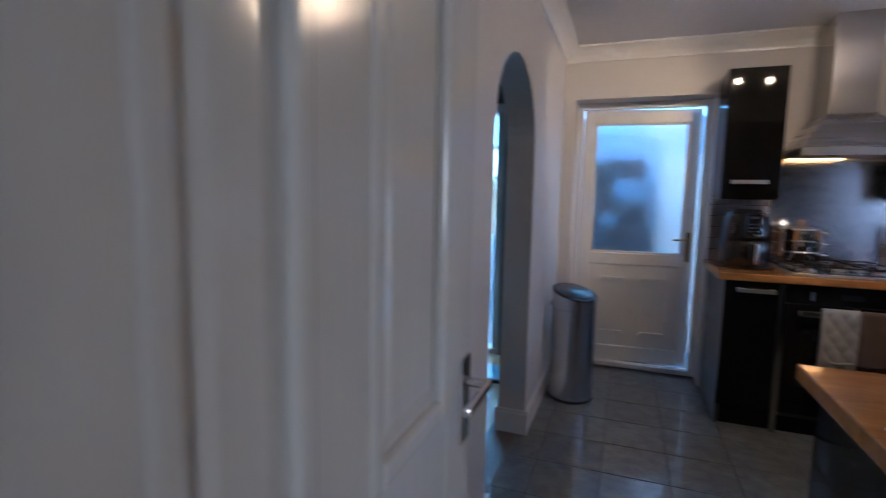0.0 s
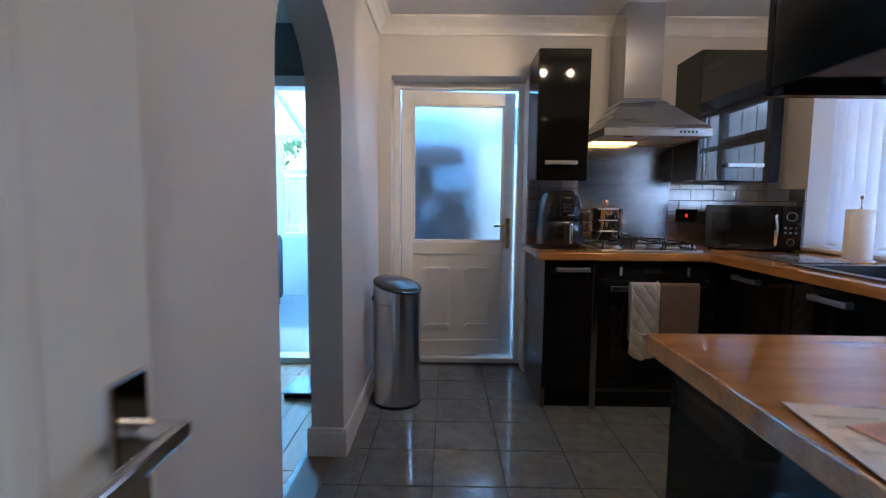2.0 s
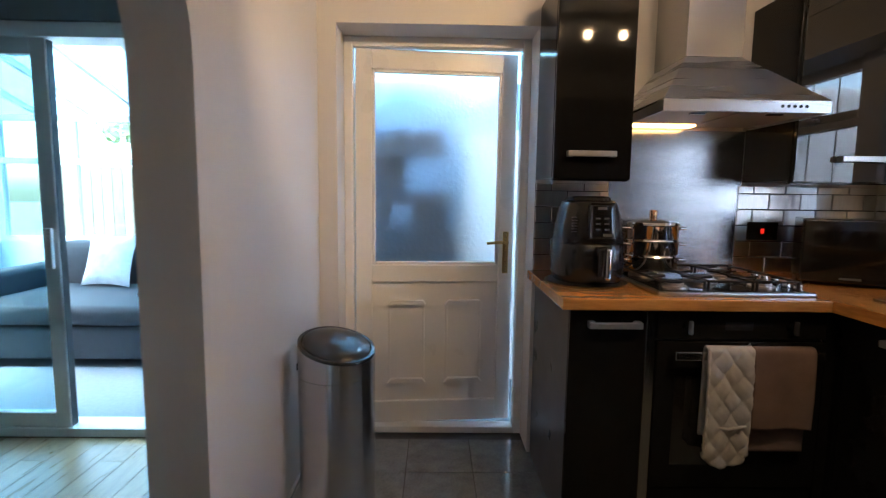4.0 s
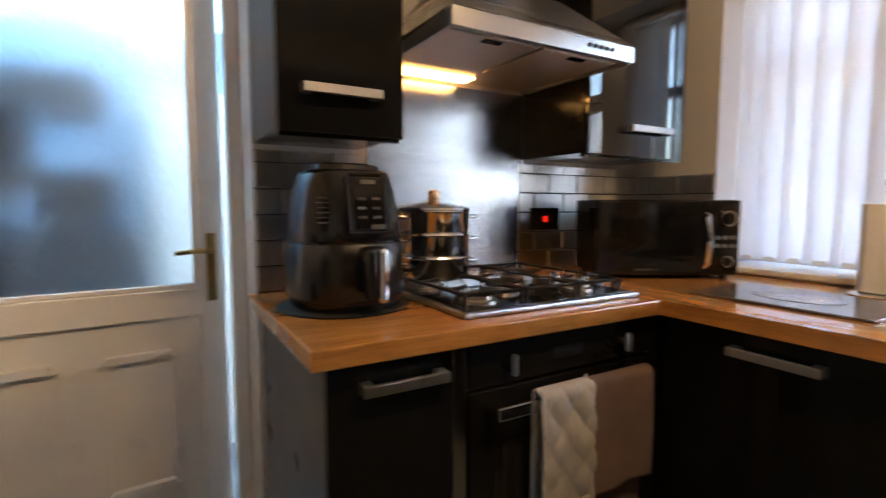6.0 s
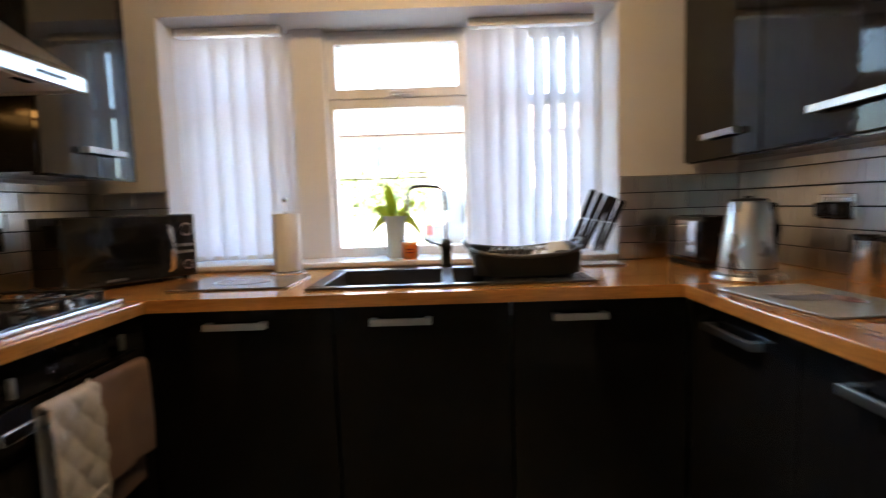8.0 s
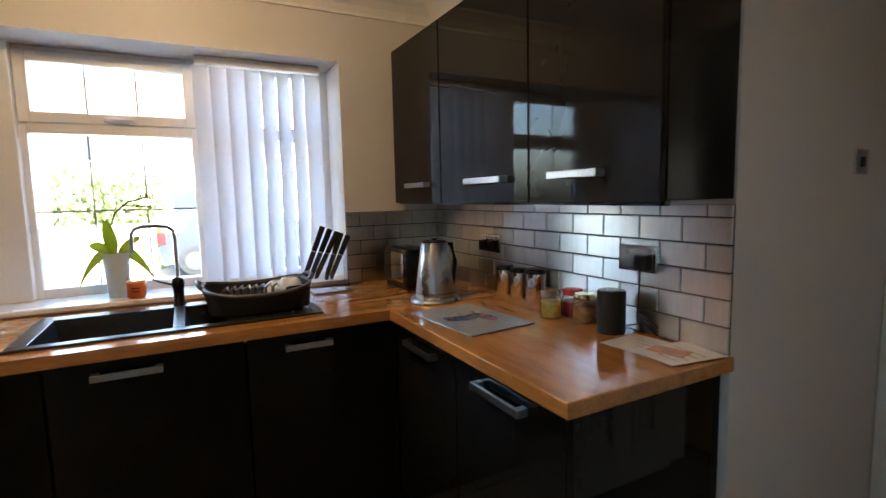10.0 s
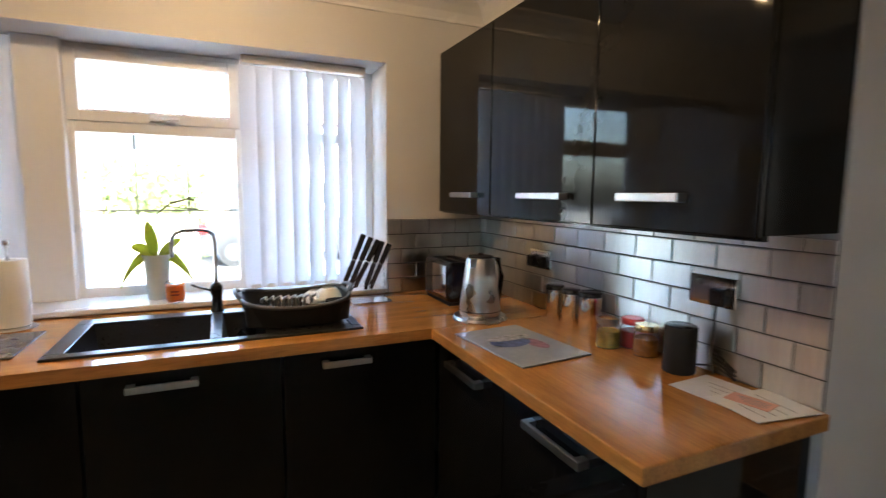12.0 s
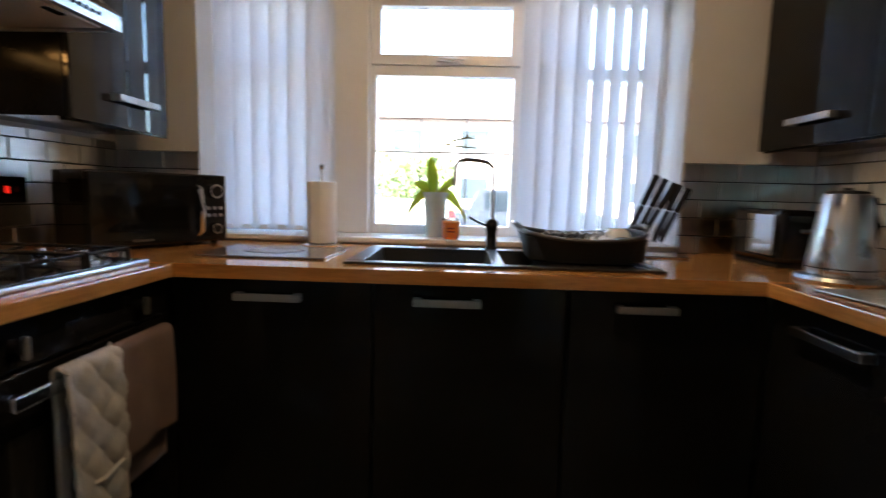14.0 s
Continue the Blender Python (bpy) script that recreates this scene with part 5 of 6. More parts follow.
for nm, x, y, r, h in (("bowl", 2.145, 2.167, 0.062, 0.045), ("bowl", 2.095, 2.127, 0.055, 0.045)):
    z = 0.955 if x > 2.12 else 0.972
    ob = solid("cereal_bowl", lathe([(0.03, 0.045), (r * 0.8, 0.03), (r, 0.0), (r - 0.004, 0.0), (r * 0.75, 0.025), (0.025, 0.04), (0.0, 0.04)], (x, y, z), 28), CERAMIC, "white bowl upside down in the dish rack", "bowl", "crockery in the rack", smooth=True)

# knife stand
ks = thing("knife_stand", (2.295, 1.89, 0.9), "clear knife stand holding five black handled knives", "knife block")
part("base", box(2.23, 2.385, 1.81, 1.99, 0.9005, 0.908, 0.002), STEEL, ks)
part("upright", box(2.32, 2.332, 1.82, 1.98, 0.908, 1.07, 0.002), ACRYLIC, ks)
for k in range(5):
    y = 1.97 - 0.032 * k
    m = Matrix.Translation((2.305 - 0.004 * (k % 2), y, 1.097 - 0.006 * k)) @ pose(0, 0, 0, 22 + 3 * (k % 3), 0, 4 * (k % 2))
    bm = local(prism([(-0.012, -0.002), (0.012, -0.002), (0.012, -0.10), (0.004, -0.15 + 0.006 * k), (-0.012, -0.13)], "x", -0.001, 0.001), m)
    kn = part("blade", bm, BLADE, ks)
    bm = local(box(-0.008, 0.008, -0.013, 0.013, 0.0, 0.125 - 0.006 * k, 0.005), m)
    part("knife_handle", bm, PLASTIC, kn, "black knife handle")

# orchid and candle on the sill
OX, OY, OZ = 2.56, 2.785, 0.9285
oc = thing("orchid", (OX, OY, OZ), "green orchid with a bare flower stem in a pale pot", "potted plant")
part("pot", lathe([(0.0, 0.0), (0.038, 0.0), (0.041, 0.004), (0.054, 0.185), (0.057, 0.19), (0.057, 0.198), (0.051, 0.198), (0.048, 0.17), (0.0, 0.168)], (OX, OY, OZ), 36), mat("pale_green_glaze", (0.52, 0.60, 0.57), 0.2, var=0.04, bump=0.02), oc, "pale green tapered pot", True)
part("bark", lathe([(0.049, 0.168), (0.045, 0.184), (0.02, 0.192), (0.0, 0.19)], (OX, OY, OZ), 18), BARK, oc, smooth=True)


def orchid_leaf(direction, length, width, rise, droop, twist=0):
    bm = bmesh.new()
    rows = []
    a = radians(direction)
    c, s = math.cos(a), math.sin(a)
    for k in range(9):
        t = k / 8
        w = width * (math.sin(math.pi * min(0.98, 0.12 + 0.86 * t)) ** 0.7)
        d, z = length * t, rise * t - droop * t * t
        row = []
        for j in (-1, -0.5, 0, 0.5, 1):
            up = abs(j) * 0.012
            h, v = w / 2 * j * math.cos(radians(twist)), w / 2 * j * math.sin(radians(twist))
            row.append(bm.verts.new((OX + c * (0.012 + d) - s * h, OY + s * (0.012 + d) + c * h, OZ + 0.188 + z + up + v)))
        rows.append(row)
    for p, q in zip(rows, rows[1:]):
        for j in range(4):
            bm.faces.new((p[j], p[j + 1], q[j + 1], q[j]))
    ob = part("leaf", bm, LEAF, oc, smooth=True)
    ob.modifiers.clear()
    sm = ob.modifiers.new("thickness", "SOLIDIFY")
    sm.thickness = 0.0022


orchid_leaf(98, 0.125, 0.062, 0.02, 0.15, -45)
orchid_leaf(86, 0.085, 0.056, 0.055, 0.02, -50)
orchid_leaf(266, 0.125, 0.062, 0.02, 0.14, 45)
orchid_leaf(280, 0.085, 0.056, 0.075, 0.015, 45)
orchid_leaf(150, 0.035, 0.064, 0.15, 0.0)
part("flower_stem", tube([(OX, OY, OZ + 0.19), (OX + 0.005, OY + 0.015, OZ + 0.30), (OX + 0.01, OY - 0.01, OZ + 0.375), (OX + 0.01, OY - 0.06, OZ + 0.42), (OX + 0.01, OY - 0.13, OZ + 0.44), (OX + 0.01, OY - 0.16, OZ + 0.435)], 0.004, 8), STEM, oc, smooth=True)
part("flower_stem", tube([(OX + 0.01, OY - 0.035, OZ + 0.41), (OX + 0.015, OY - 0.09, OZ + 0.40), (OX + 0.012, OY - 0.17, OZ + 0.395)], 0.003, 6), STEM, oc, smooth=True)
part("support_stick", rod((OX - 0.005, OY + 0.01, OZ + 0.185), (OX + 0.0, OY + 0.03, OZ + 0.47), 0.0018, seg=6), STEM, oc)
for k in range(6):
    part("bud", lathe([(0.0, 0.0), (0.005, 0.004), (0.004, 0.010), (0.0, 0.013)], (OX + 0.01, OY - 0.10 - 0.012 * k, OZ + 0.395 + 0.045 * (k % 2)), 8), STEM, oc, smooth=True)

cn = thing("candle_jar", (2.48, 2.712, OZ), "orange candle in a small glass jar on the sill", "candle")
part("wax", lathe([(0.0, 0.002), (0.030, 0.002), (0.036, 0.015), (0.036, 0.07), (0.0, 0.07)], (2.48, 2.712, OZ), 28), ORANGE, cn, smooth=True)
part("jar", lathe([(0.031, 0.0), (0.0375, 0.013), (0.0375, 0.082), (0.034, 0.088), (0.033, 0.086), (0.0365, 0.08)], (2.48, 2.712, OZ), 28), JARGLASS, cn, smooth=True)
bm = bmesh.new()
for k in range(2):
    box(2.4405, 2.4422, 2.697, 2.727, OZ + 0.03 + 0.014 * k, OZ + 0.036 + 0.014 * k, 0, bm)
part("label_print", bm, mat("dark_red_print", (0.25, 0.05, 0.02), 0.6), cn)

# ---- on the south worktop ----
ts = thing("toaster", (2.155, 1.51, 0.9), "black two slot toaster with a steel end panel", "toaster")
part("body", box(2.045, 2.335, 1.44, 1.61, 0.915, 1.095, 0.018), GLOSSPL, ts)
part("end_plate", box(2.070, 2.22, 1.6102, 1.614, 0.94, 1.08, 0.002), MIRRORST, ts, "polished steel side plate")
part("base", box(2.055, 2.325, 1.45, 1.60, 0.9005, 0.915, 0.003), MATTE, ts)
for y in (1.485, 1.55):
    part("slot", box(2.085, 2.295, y, y + 0.025, 1.0935, 1.0965), MATTE, ts)
part("lever", box(2.030, 2.0445, 1.505, 1.545, 1.02, 1.035, 0.003), CHROME, ts)

KX, KY = 1.815, 1.575
kt = thing("kettle", (KX, KY, 0.9), "tapered brushed steel kettle on its round base", "kettle")
part("power_base", lathe([(0.0, 0.0), (0.106, 0.0), (0.109, 0.006), (0.104, 0.016), (0.09, 0.0185), (0.0, 0.0185)], (KX, KY, 0.9005), 40), KETTLE, kt, smooth=True)
part("body", lathe([(0.0, 0.0), (0.080, 0.0), (0.083, 0.005), (0.083, 0.020), (0.069, 0.13), (0.0575, 0.224), (0.054, 0.229), (0.0, 0.231)], (KX, KY, 0.9195), 48), KETTLE, kt, smooth=True)
part("body_seam", lathe([(0.0836, 0.0), (0.0836, 0.003)], (KX, KY, 0.9385), 48), MATTE, kt, smooth=True)
part("lid", lathe([(0.054, 0.0), (0.050, 0.006), (0.012, 0.009), (0.011, 0.016), (0.0, 0.017)], (KX, KY, 1.151), 32), MATTE, kt, smooth=True)
part("handle", tube([(KX + 0.016, KY - 0.052, 1.14), (KX + 0.024, KY - 0.096, 1.135), (KX + 0.028, KY - 0.115, 1.06), (KX + 0.026, KY - 0.10, 0.965), (KX + 0.020, KY - 0.076, 0.945)], [0.010, 0.011, 0.011, 0.010, 0.008], 12), GLOSSPL, kt, "black curved handle", True)
part("spout", prism([(-0.014, 0.0), (0.014, 0.0), (0.0, 0.035)], "z", 1.118, 1.150, m=Matrix.Translation((KX - 0.030, KY + 0.042, 0)) @ pose(0, 0, 0, 0, 0, 35)), KETTLE, kt)

for x, y, h, wide in ((1.69, 1.300, 0.125, 1.0), (1.597, 1.295, 0.125, 1.0), (1.495, 1.288, 0.132, 1.18)):
    cj = thing("storage_canister", (x, y, 0.9), "polished steel canister with a black lid on the worktop", "canister", "canisters")
    part("body", lathe([(0.0, 0.0), (0.034, 0.0), (0.036, 0.003), (0.036, h), (0.0, h)], (x, y, 0.9005), 28, sx=wide, sy=wide), CHROME, cj, smooth=True)
    part("lid", lathe([(0.037, 0.0), (0.037, 0.014), (0.034, 0.017), (0.0, 0.018)], (x, y, 0.9005 + h), 28, sx=wide, sy=wide), GLOSSPL, cj, "black lid", True)
for x, y, powder, lidm, lab, lidlab in ((1.328, 1.352, GOLDPOW, JARGLASS, "glass jar of yellow spice with a clear stopper", "clear stopper"), (1.297, 1.276, RED, RED, "red topped spice jar behind the glass jars", "red lid"), (1.213, 1.302, BROWNPOW, BRASS, "glass jar of brown sauce with a gold lid", "gold lid")):
    sj = thing("spice_jar", (x, y, 0.9), lab, "jar", "spice jars")
    part("contents", lathe([(0.0, 0.003), (0.034, 0.003), (0.036, 0.012), (0.036, 0.055), (0.0, 0.055)], (x, y, 0.9005), 24), powder, sj, smooth=True)
    part("jar", lathe([(0.036, 0.0), (0.039, 0.010), (0.039, 0.065), (0.033, 0.078), (0.032, 0.078), (0.0375, 0.064), (0.0375, 0.012)], (x, y, 0.9005), 24), JARGLASS, sj, smooth=True)
    part("lid", lathe([(0.035, 0.0), (0.036, 0.003), (0.036, 0.016), (0.033, 0.02), (0.0, 0.021)], (x, y, 0.979), 24), lidm, sj, lidlab, True)

EX, EY = 1.068, 1.325
sk2 = thing("smart_speaker", (EX, EY, 0.9), "charcoal cloth covered cylindrical smart speaker", "speaker")
part("body", lathe([(0.0, 0.0), (0.042, 0.0), (0.044, 0.004), (0.044, 0.131), (0.042, 0.135)], (EX, EY, 0.9005), 36), CLOTH, sk2, smooth=True)
part("top", lathe([(0.042, 0.0), (0.038, 0.002), (0.0, 0.002)], (EX, EY, 1.0355), 36), PLASTIC, sk2, smooth=True)
pb = thing("speaker_cable", (0.96, 1.31, 0.9), "coiled black cable behind the speaker", "cable")
coil = [(0.945 + 0.030 * math.cos(a * 0.35), 1.30 + 0.014 * math.sin(a * 0.35), 0.915 + 0.02 * (1 + math.sin(a * 0.35 + 1)) * 0.8 + 0.0006 * a) for a in range(60)]
part("cable", tube([(EX - 0.02, EY - 0.045, 0.92)] + coil, 0.0028, 6), CABLE, pb, smooth=True)

gm = thing("glass_worktop_saver", (1.455, 1.618, 0.9), "white glass worktop saver with a faded blue and pink print", "chopping board")
GM = Matrix.Translation((1.455, 1.618, 0.9018)) @ pose(0, 0, 0, 0, 0, 5)
part("board", local(box(-0.195, 0.195, -0.135, 0.135, 0, 0.005, 0.002), GM), mat("white_print_glass", (0.30, 0.33, 0.38), 0.07, var=0.08, scale=30), gm)
for px, py, sx, sy, colr in ((0.02, 0.02, 0.055, 0.075, (0.08, 0.11, 0.24)), (-0.03, -0.05, 0.06, 0.03, (0.24, 0.12, 0.18)), (0.06, 0.0, 0.03, 0.09, (0.30, 0.31, 0.36))):
    part("print", local(lathe([(0.0, 0.0), (1.0, 0.0)], (px, py, 0.0056 + 0.0004 * (px > 0) + 0.0003 * (px > 0.04)), 18, sx=sx, sy=sy), GM), mat("faded_print", colr, 0.1, var=0.6, scale=40), gm, "faded printed patch")

for k, (x, y, a, w, h, colr) in enumerate(((0.885, 1.352, 4, 0.24, 0.16, (0.62, 0.62, 0.63)), (0.815, 1.34, -8, 0.15, 0.19, (0.70, 0.70, 0.71)), (0.835, 1.352, 12, 0.10, 0.06, (0.60, 0.30, 0.24)))):
    lf = thing("leaflet", (x, y, 0.9), ("white folded letter lying on the worktop", "white printed leaflet lying on the worktop", "salmon pink card on the pile of letters")[k], "paper", "letters")
    m = Matrix.Translation((x, y, 0.9012 + 0.0022 * k)) @ pose(0, 0, 0, 0, 0, a)
    sh = part("sheet", local(box(-w / 2, w / 2, -h / 2, h / 2, 0, 0.0016), m), mat("leaflet_paper", colr, 0.5, var=0.06, scale=40), lf)
    bm = bmesh.new()
    for j in range(4):
        box(-w * 0.4, w * (0.1 + 0.08 * j), h * (0.3 - 0.16 * j) - 0.003, h * (0.3 - 0.16 * j), 0.0017, 0.0019, 0, bm)
    part("printed_lines", local(bm, m), mat("grey_print", (0.25, 0.24, 0.25), 0.7), sh)


def socket(x0, x1, z0, z1, plugs):
    s = thing("wall_socket", ((x0 + x1) / 2, YS, z0), "chrome double wall socket with black plugs in it", "socket", "wall sockets")
    part("plate", box(x0, x1, YS + 0.0078, YS + 0.018, z0, z1, 0.003), CHROME, s)
    part("insert", box(x0 + 0.012, x1 - 0.012, YS + 0.0182, YS + 0.0195, z0 + 0.012, z1 - 0.012, 0.0005), STEEL, s)
    for px in plugs:
        part("plug", box(px - 0.024, px + 0.024, YS + 0.0196, YS + 0.055, z0 + 0.008, z0 + 0.058, 0.008), PLASTIC, s)
    for sx in (x0 + 0.035, x1 - 0.035):
        part("rocker", box(sx - 0.007, sx + 0.007, YS + 0.0196, YS + 0.024, z1 - 0.03, z1 - 0.014, 0.001), CHROME, s)


socket(0.962, 1.108, 1.093, 1.178, (0.995,))
socket(1.80, 1.947, 1.08, 1.165, (1.835, 1.90))
tagged(part("power_cable", tube([(0.995, YS + 0.05, 1.105), (0.993, YS + 0.055, 1.03), (0.985, YS + 0.07, 0.965), (0.96, YS + 0.09, 0.93)], 0.0028, 6), CABLE, smooth=True), "thin black power cable hanging from the socket", "cable")
ls = thing("light_switch", (XE, 0.45, 1.43), "brass coloured wall light switch plate", "wall switch")
part("plate", box(XE - 0.007, XE, 0.405, 0.49, 1.385, 1.47, 0.002), HANDLE, ls)
part("rocker", box(XE - 0.012, XE - 0.0072, 0.435, 0.46, 1.41, 1.445, 0.002), GLOSSPL, ls)

# ---- on the floor ----
BX, BY = 0.024, 3.62
BINSTEEL = mat("bin_brushed_steel", (0.60, 0.60, 0.61), 0.22, metal=1.0, var=0.03, scale=3, bump=0.0, fine=160, stretch=(1, 1, 6), rvar=0.03)
brushed(BINSTEEL, "Z", 0.85, 0.25)
bn = thing("pedal_bin", (BX, BY, 0), "tall brushed steel bin with a dark sloping lid", "bin")
part("base_ring", lathe([(0.0, 0.0), (0.136, 0.0), (0.139, 0.004), (0.138, 0.018), (0.0, 0.018)], (BX, BY, 0.0005), 40), MATTE, bn, smooth=True)
part("body", lathe([(0.0, 0.0), (0.138, 0.0), (0.138, 0.575), (0.0, 0.575)], (BX, BY, 0.019), 48), BINSTEEL, bn, smooth=True)
bm = bmesh.new()
rings = []
for zf in (0, 1):
    rings.append([(BX + 0.139 * math.cos(2 * math.pi * k / 48), BY + 0.139 * math.sin(2 * math.pi * k / 48), 0.596 if not zf else 0.690 + 0.035 * math.cos(2 * math.pi * k / 48 - 2.4)) for k in range(48)])
part("collar", loft(rings), BINSTEEL, bn, smooth=True)
def bin_ring(r, dz):
    return [(BX + r * math.cos(2 * math.pi * k / 48), BY + r * math.sin(2 * math.pi * k / 48), 0.691 + dz + 0.035 * r / 0.139 * math.cos(2 * math.pi * k / 48 - 2.4)) for k in range(48)]


LIDM = mat("dark_blue_grey_lid", (0.02, 0.023, 0.028), 0.3, var=0.1)
part("lid_rim", loft([bin_ring(0.1385, 0.0005), bin_ring(0.1385, 0.006), bin_ring(0.134, 0.009), bin_ring(0.124, 0.007), bin_ring(0.123, 0.001)]), GLOSSPL, bn, "black lid rim", True)
ld = part("lid", loft([bin_ring(0.122, 0.002), bin_ring(0.121, 0.010), bin_ring(0.10, 0.019), bin_ring(0.06, 0.027), bin_ring(0.02, 0.030)]), LIDM, bn, "dark grey domed lid", True)
part("hinge", box(BX - 0.145, BX - 0.118, BY - 0.02, BY + 0.02, 0.60, 0.63, 0.006), GLOSSPL, bn)
scl = thing("bathroom_scale", (-0.52, 3.72, 0), "flat pale blue glass scale on the dining room floor", "scale")
part("platform", box(-0.66, -0.40, 3.62, 3.90, 0.028, 0.040, 0.004), mat("blue_glass_top", (0.35, 0.48, 0.6), 0.12), scl)
part("base", box(-0.65, -0.41, 3.63, 3.89, 0.001, 0.028, 0.006), MATTE, scl)

# outside the back door
YARD = mat("dark_stained_timber", (0.03, 0.04, 0.05), 0.8, var=0.3, scale=12, bump=0.3)
st = thing("garden_shelf", (0.25, 5.1, -0.16), "dark stained garden shelf standing in the yard", "shelf")
part("post", box(-0.02, 0.08, 4.95, 5.25, -0.16, 1.62), YARD, st)
part("top_board", box(0.08, 0.44, 4.95, 5.25, 1.48, 1.64), YARD, st)
part("shelf_board", box(0.08, 0.48, 4.95, 5.25, 1.18, 1.27), YARD, st)
part("back_panel", box(0.08, 0.19, 5.15, 5.25, 1.271, 1.479), YARD, st)
part("crate", box(0.23, 0.46, 4.97, 5.23, 1.051, 1.179), YARD, st)
part("bin_box", box(0.12, 0.55, 4.95, 5.25, -0.16, 1.05), YARD, st)

# ---- floor tiles and planks, wall tiles: one piece each ----
def piece_mesh(name, w, d, h, bevel, material):
    bm = box(-w / 2, w / 2, -d / 2, d / 2, 0, h)
    bmesh.ops.bevel(bm, geom=[e for e in bm.edges if all(v.co.z > h - 1e-5 for v in e.verts)], offset=bevel, segments=1, affect="EDGES")
    me = bpy.data.meshes.new(name)
    bm.to_mesh(me)
    bm.free()
    me.materials.append(material)
    return me


def piece(name, me, parent, m):
    ob = new(name, me)
    ob.matrix_basis = m
    ob.parent = parent
    if parent.type == "EMPTY":
        ob.matrix_parent_inverse = parent.matrix_basis.inverted()
    return ob


floor = thing("floor", (0.8, 2.5, 0), "polished grey stone floor tiles with dark joints", "floor", kind="structure")
TX, TY, TS = 0.258, 3.052, 0.3045
me = piece_mesh("floor_tile", TS - 0.004, TS - 0.004, 0.006, 0.0012, FLOORTILE)
half = piece_mesh("floor_tile", 0.15 - 0.003, TS - 0.004, 0.006, 0.0012, FLOORTILE)
rnd = random.Random(4)
for i in range(-2, 6):
    for j in range(-9, 5):
        x, y = TX + (i + 0.5) * TS, TY + (j + 0.5) * TS
        if x < -0.30 and not AY0 < y < AY1:
            continue
        if x < -0.345 or y < 0.3 or y > 4.4 or (x > 1.2 and y < 1.3) or (x > 0.85 and y > 3.95):
            continue
        if x < -0.2:
            piece("floor_tile", half, floor, pose(TX - TS - 0.15 / 2 - 0.002, y, -0.006, 0, 0, 0))
            continue
        piece("floor_tile", me, floor, pose(x, y, -0.006 + rnd.uniform(-0.0004, 0), rnd.uniform(-0.06, 0.06), rnd.uniform(-0.06, 0.06), 0))
tagged(part("threshold_strip", box(-0.322, -0.20, AY0, AY1, -0.003, 0.003, 0.001), mat("threshold_wood", (0.10, 0.06, 0.03), 0.4)), "dark wooden threshold strip under the arch", "threshold", kind="structure")

dining = thing("floor_dining", (-2, 2.5, 0), "pale laminate plank floor of the dining room", "floor", kind="structure")
pm = piece_mesh("plank", 0.118, 1.196, 0.007, 0.001, PLANK)
def planked(parent, me, x0, columns, step, y0, y1):
    """Planks in columns with staggered ends, filling y0 to y1."""
    for i in range(columns):
        y = y0 - 0.4 * (i % 3)
        while y < y1:
            a, c = max(y, y0), min(y + 1.2, y1)
            if c - a > 0.05:
                piece("plank", me, parent, pose(x0 + step * i, (a + c) / 2, -0.008) @ Matrix.Diagonal((1, (c - a) / 1.2, 1, 1)))
            y += 1.2


planked(dining, pm, -0.385, 16, -0.12, 0.45, 4.268)
hallf = thing("floor_hall", (1, -1, 0), "warm oak plank floor of the hall", "floor", kind="structure")
pm = piece_mesh("plank", 0.118, 1.196, 0.007, 0.001, HALLPLANK)
planked(hallf, pm, -0.6, 26, 0.12, -5.9, 0.198)

# metro tiles in running bond
TW, TH = 0.150, 0.0742
full_m = piece_mesh("wall_tile", TW - 0.004, TH - 0.004, 0.006, 0.0022, METRO)
half_m = piece_mesh("wall_tile", TW / 2 - 0.004, TH - 0.004, 0.006, 0.0022, METRO)


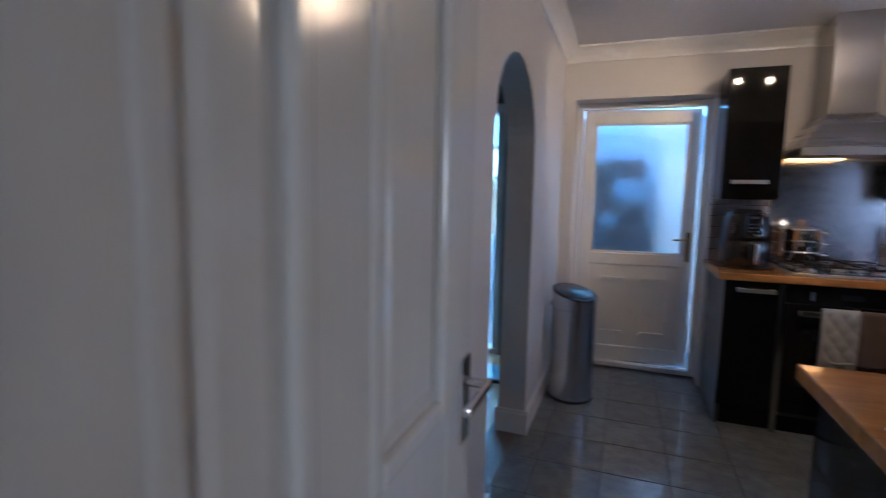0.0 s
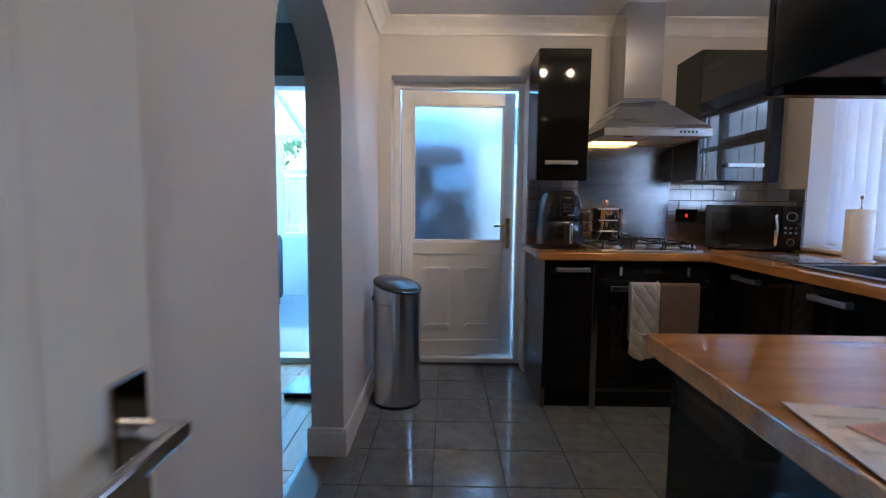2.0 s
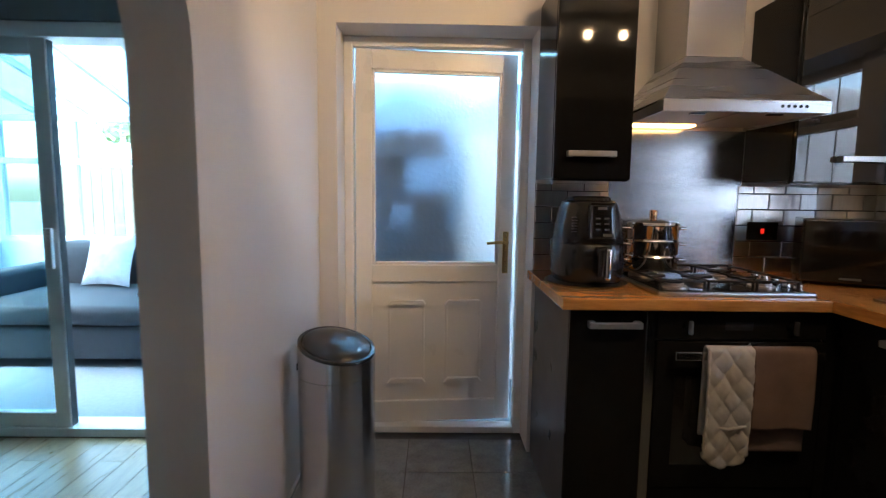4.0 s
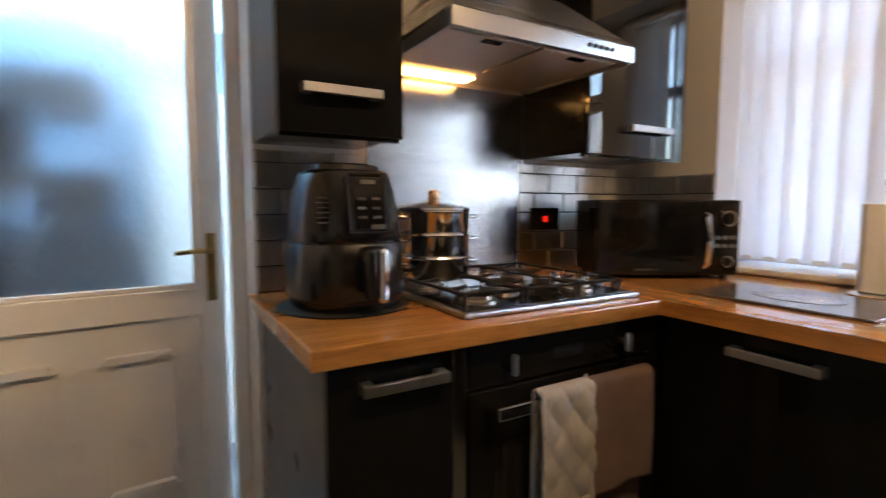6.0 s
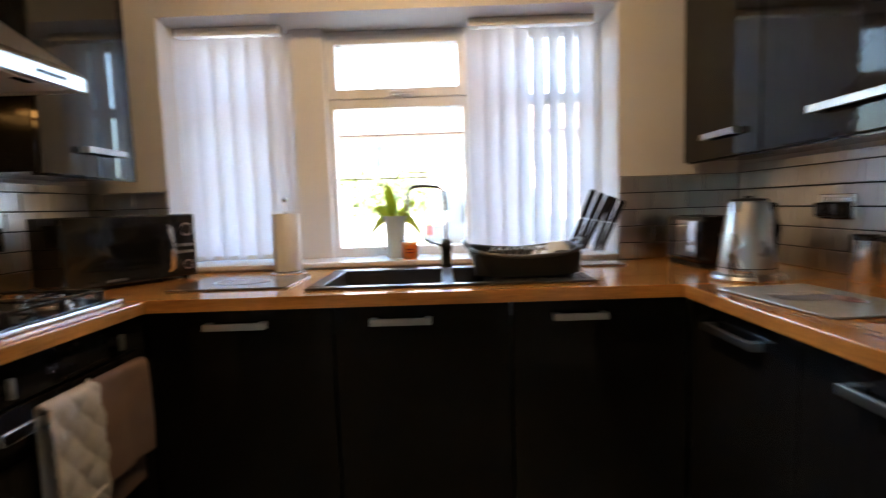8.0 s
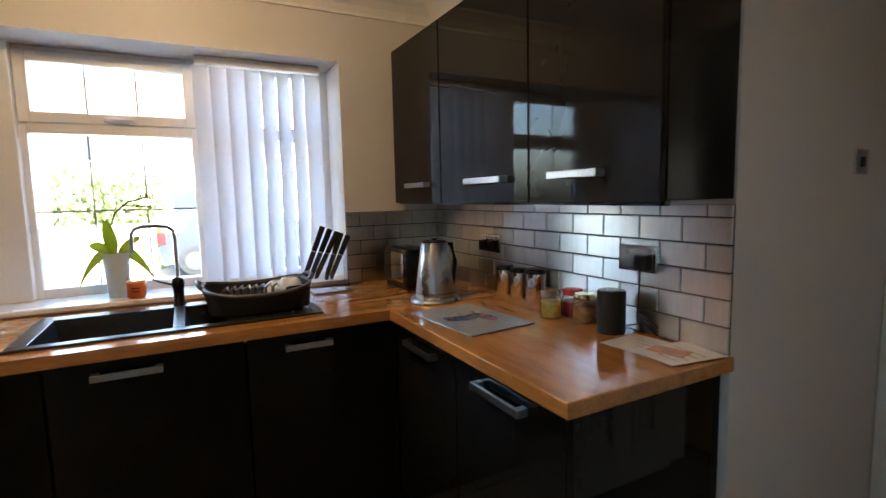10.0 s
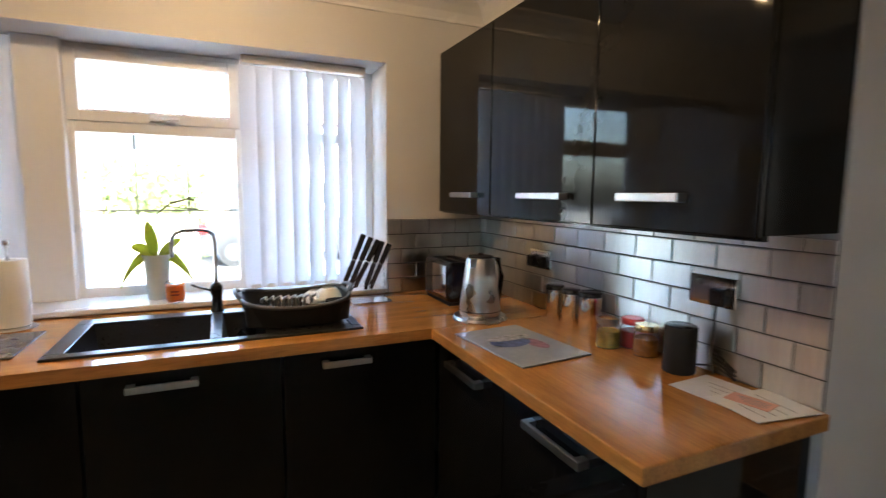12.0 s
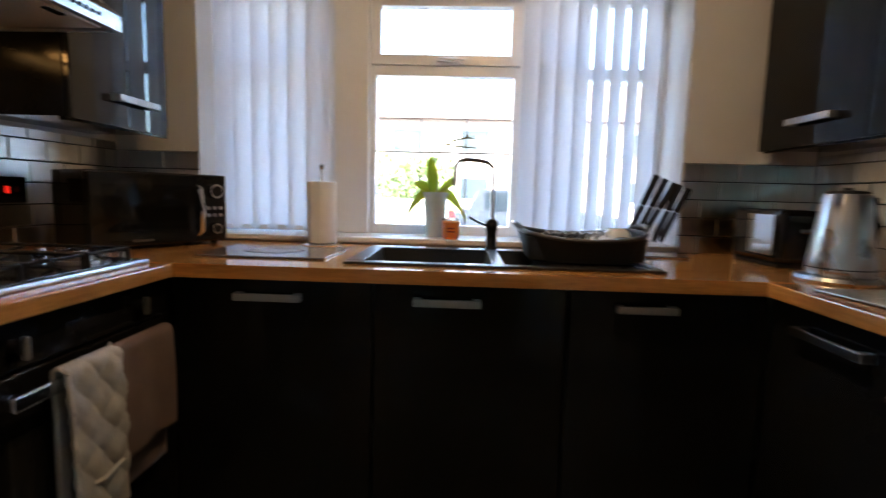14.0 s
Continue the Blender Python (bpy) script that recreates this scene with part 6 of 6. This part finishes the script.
def tiled(name, label, axis, at, lo, hi, out, phase=0, top=0.0):
    """Tiles from lo to hi along the wall; out: the way the wall faces."""
    tw = thing(name, (at, lo, 0.9) if axis == "x" else (lo, at, 0.9), label, "wall tiles", kind="structure")
    if axis == "y":
        part("grout", box(lo, hi, min(at, at + out * 0.002), max(at, at + out * 0.002), 0.9005, 0.9 + 5 * TH + top), METROGROUT, tw)
    else:
        part("grout", box(min(at, at + out * 0.002), max(at, at + out * 0.002), lo, hi, 0.9005, 0.9 + 5 * TH + top), METROGROUT, tw)
    for r in range(6 if top else 5):
        u = lo - (TW / 2 if (r + phase) % 2 else 0)
        while u < hi - 0.02:
            a, c = max(u, lo), min(u + TW, hi)
            if c - a > 0.03:
                mesh = full_m if c - a > TW * 0.8 else half_m
                w = TW if mesh is full_m else TW / 2
                uc, z = (a + c) / 2, 0.9 + (r + 0.5) * TH
                sy = 1
                if r == 5:
                    z, sy = 0.9 + 5 * TH + top / 2, top / TH
                sx = (c - a) / w
                tilt = rnd.uniform(-0.5, 0.5)
                if axis == "y":
                    m = pose(uc, at + out * 0.0015, z, 90 * -out + tilt, 0, 0)
                else:
                    m = pose(at + out * 0.0015, uc, z, 90, 0, 90 * out) @ pose(0, 0, 0, tilt, 0, 0)
                piece("wall_tile", mesh, tw, m @ Matrix.Diagonal((sx, sy, 1, 1)))
            u += TW


tiled("tiles_south", "pewter metallic brick tiles with dark grout over the worktop", "y", YS, 0.737, XW - 0.004, 1, top=0.034)
tiled("tiles_east_a", "pewter metallic brick tiles with dark grout beside the window", "x", XW, YS + 0.008, WY0 - 0.002, -1)
tiled("tiles_east_b", "pewter metallic brick tiles with dark grout beside the window", "x", XW, WY1 + 0.002, YB - 0.008, -1)
tiled("tiles_north_a", "pewter metallic brick tiles with dark grout over the worktop", "y", YB, 0.84, 1.178, -1, top=0.034)
tiled("tiles_north_b", "pewter metallic brick tiles with dark grout over the worktop", "y", YB, 1.782, XW - 0.008, -1, top=0.034)
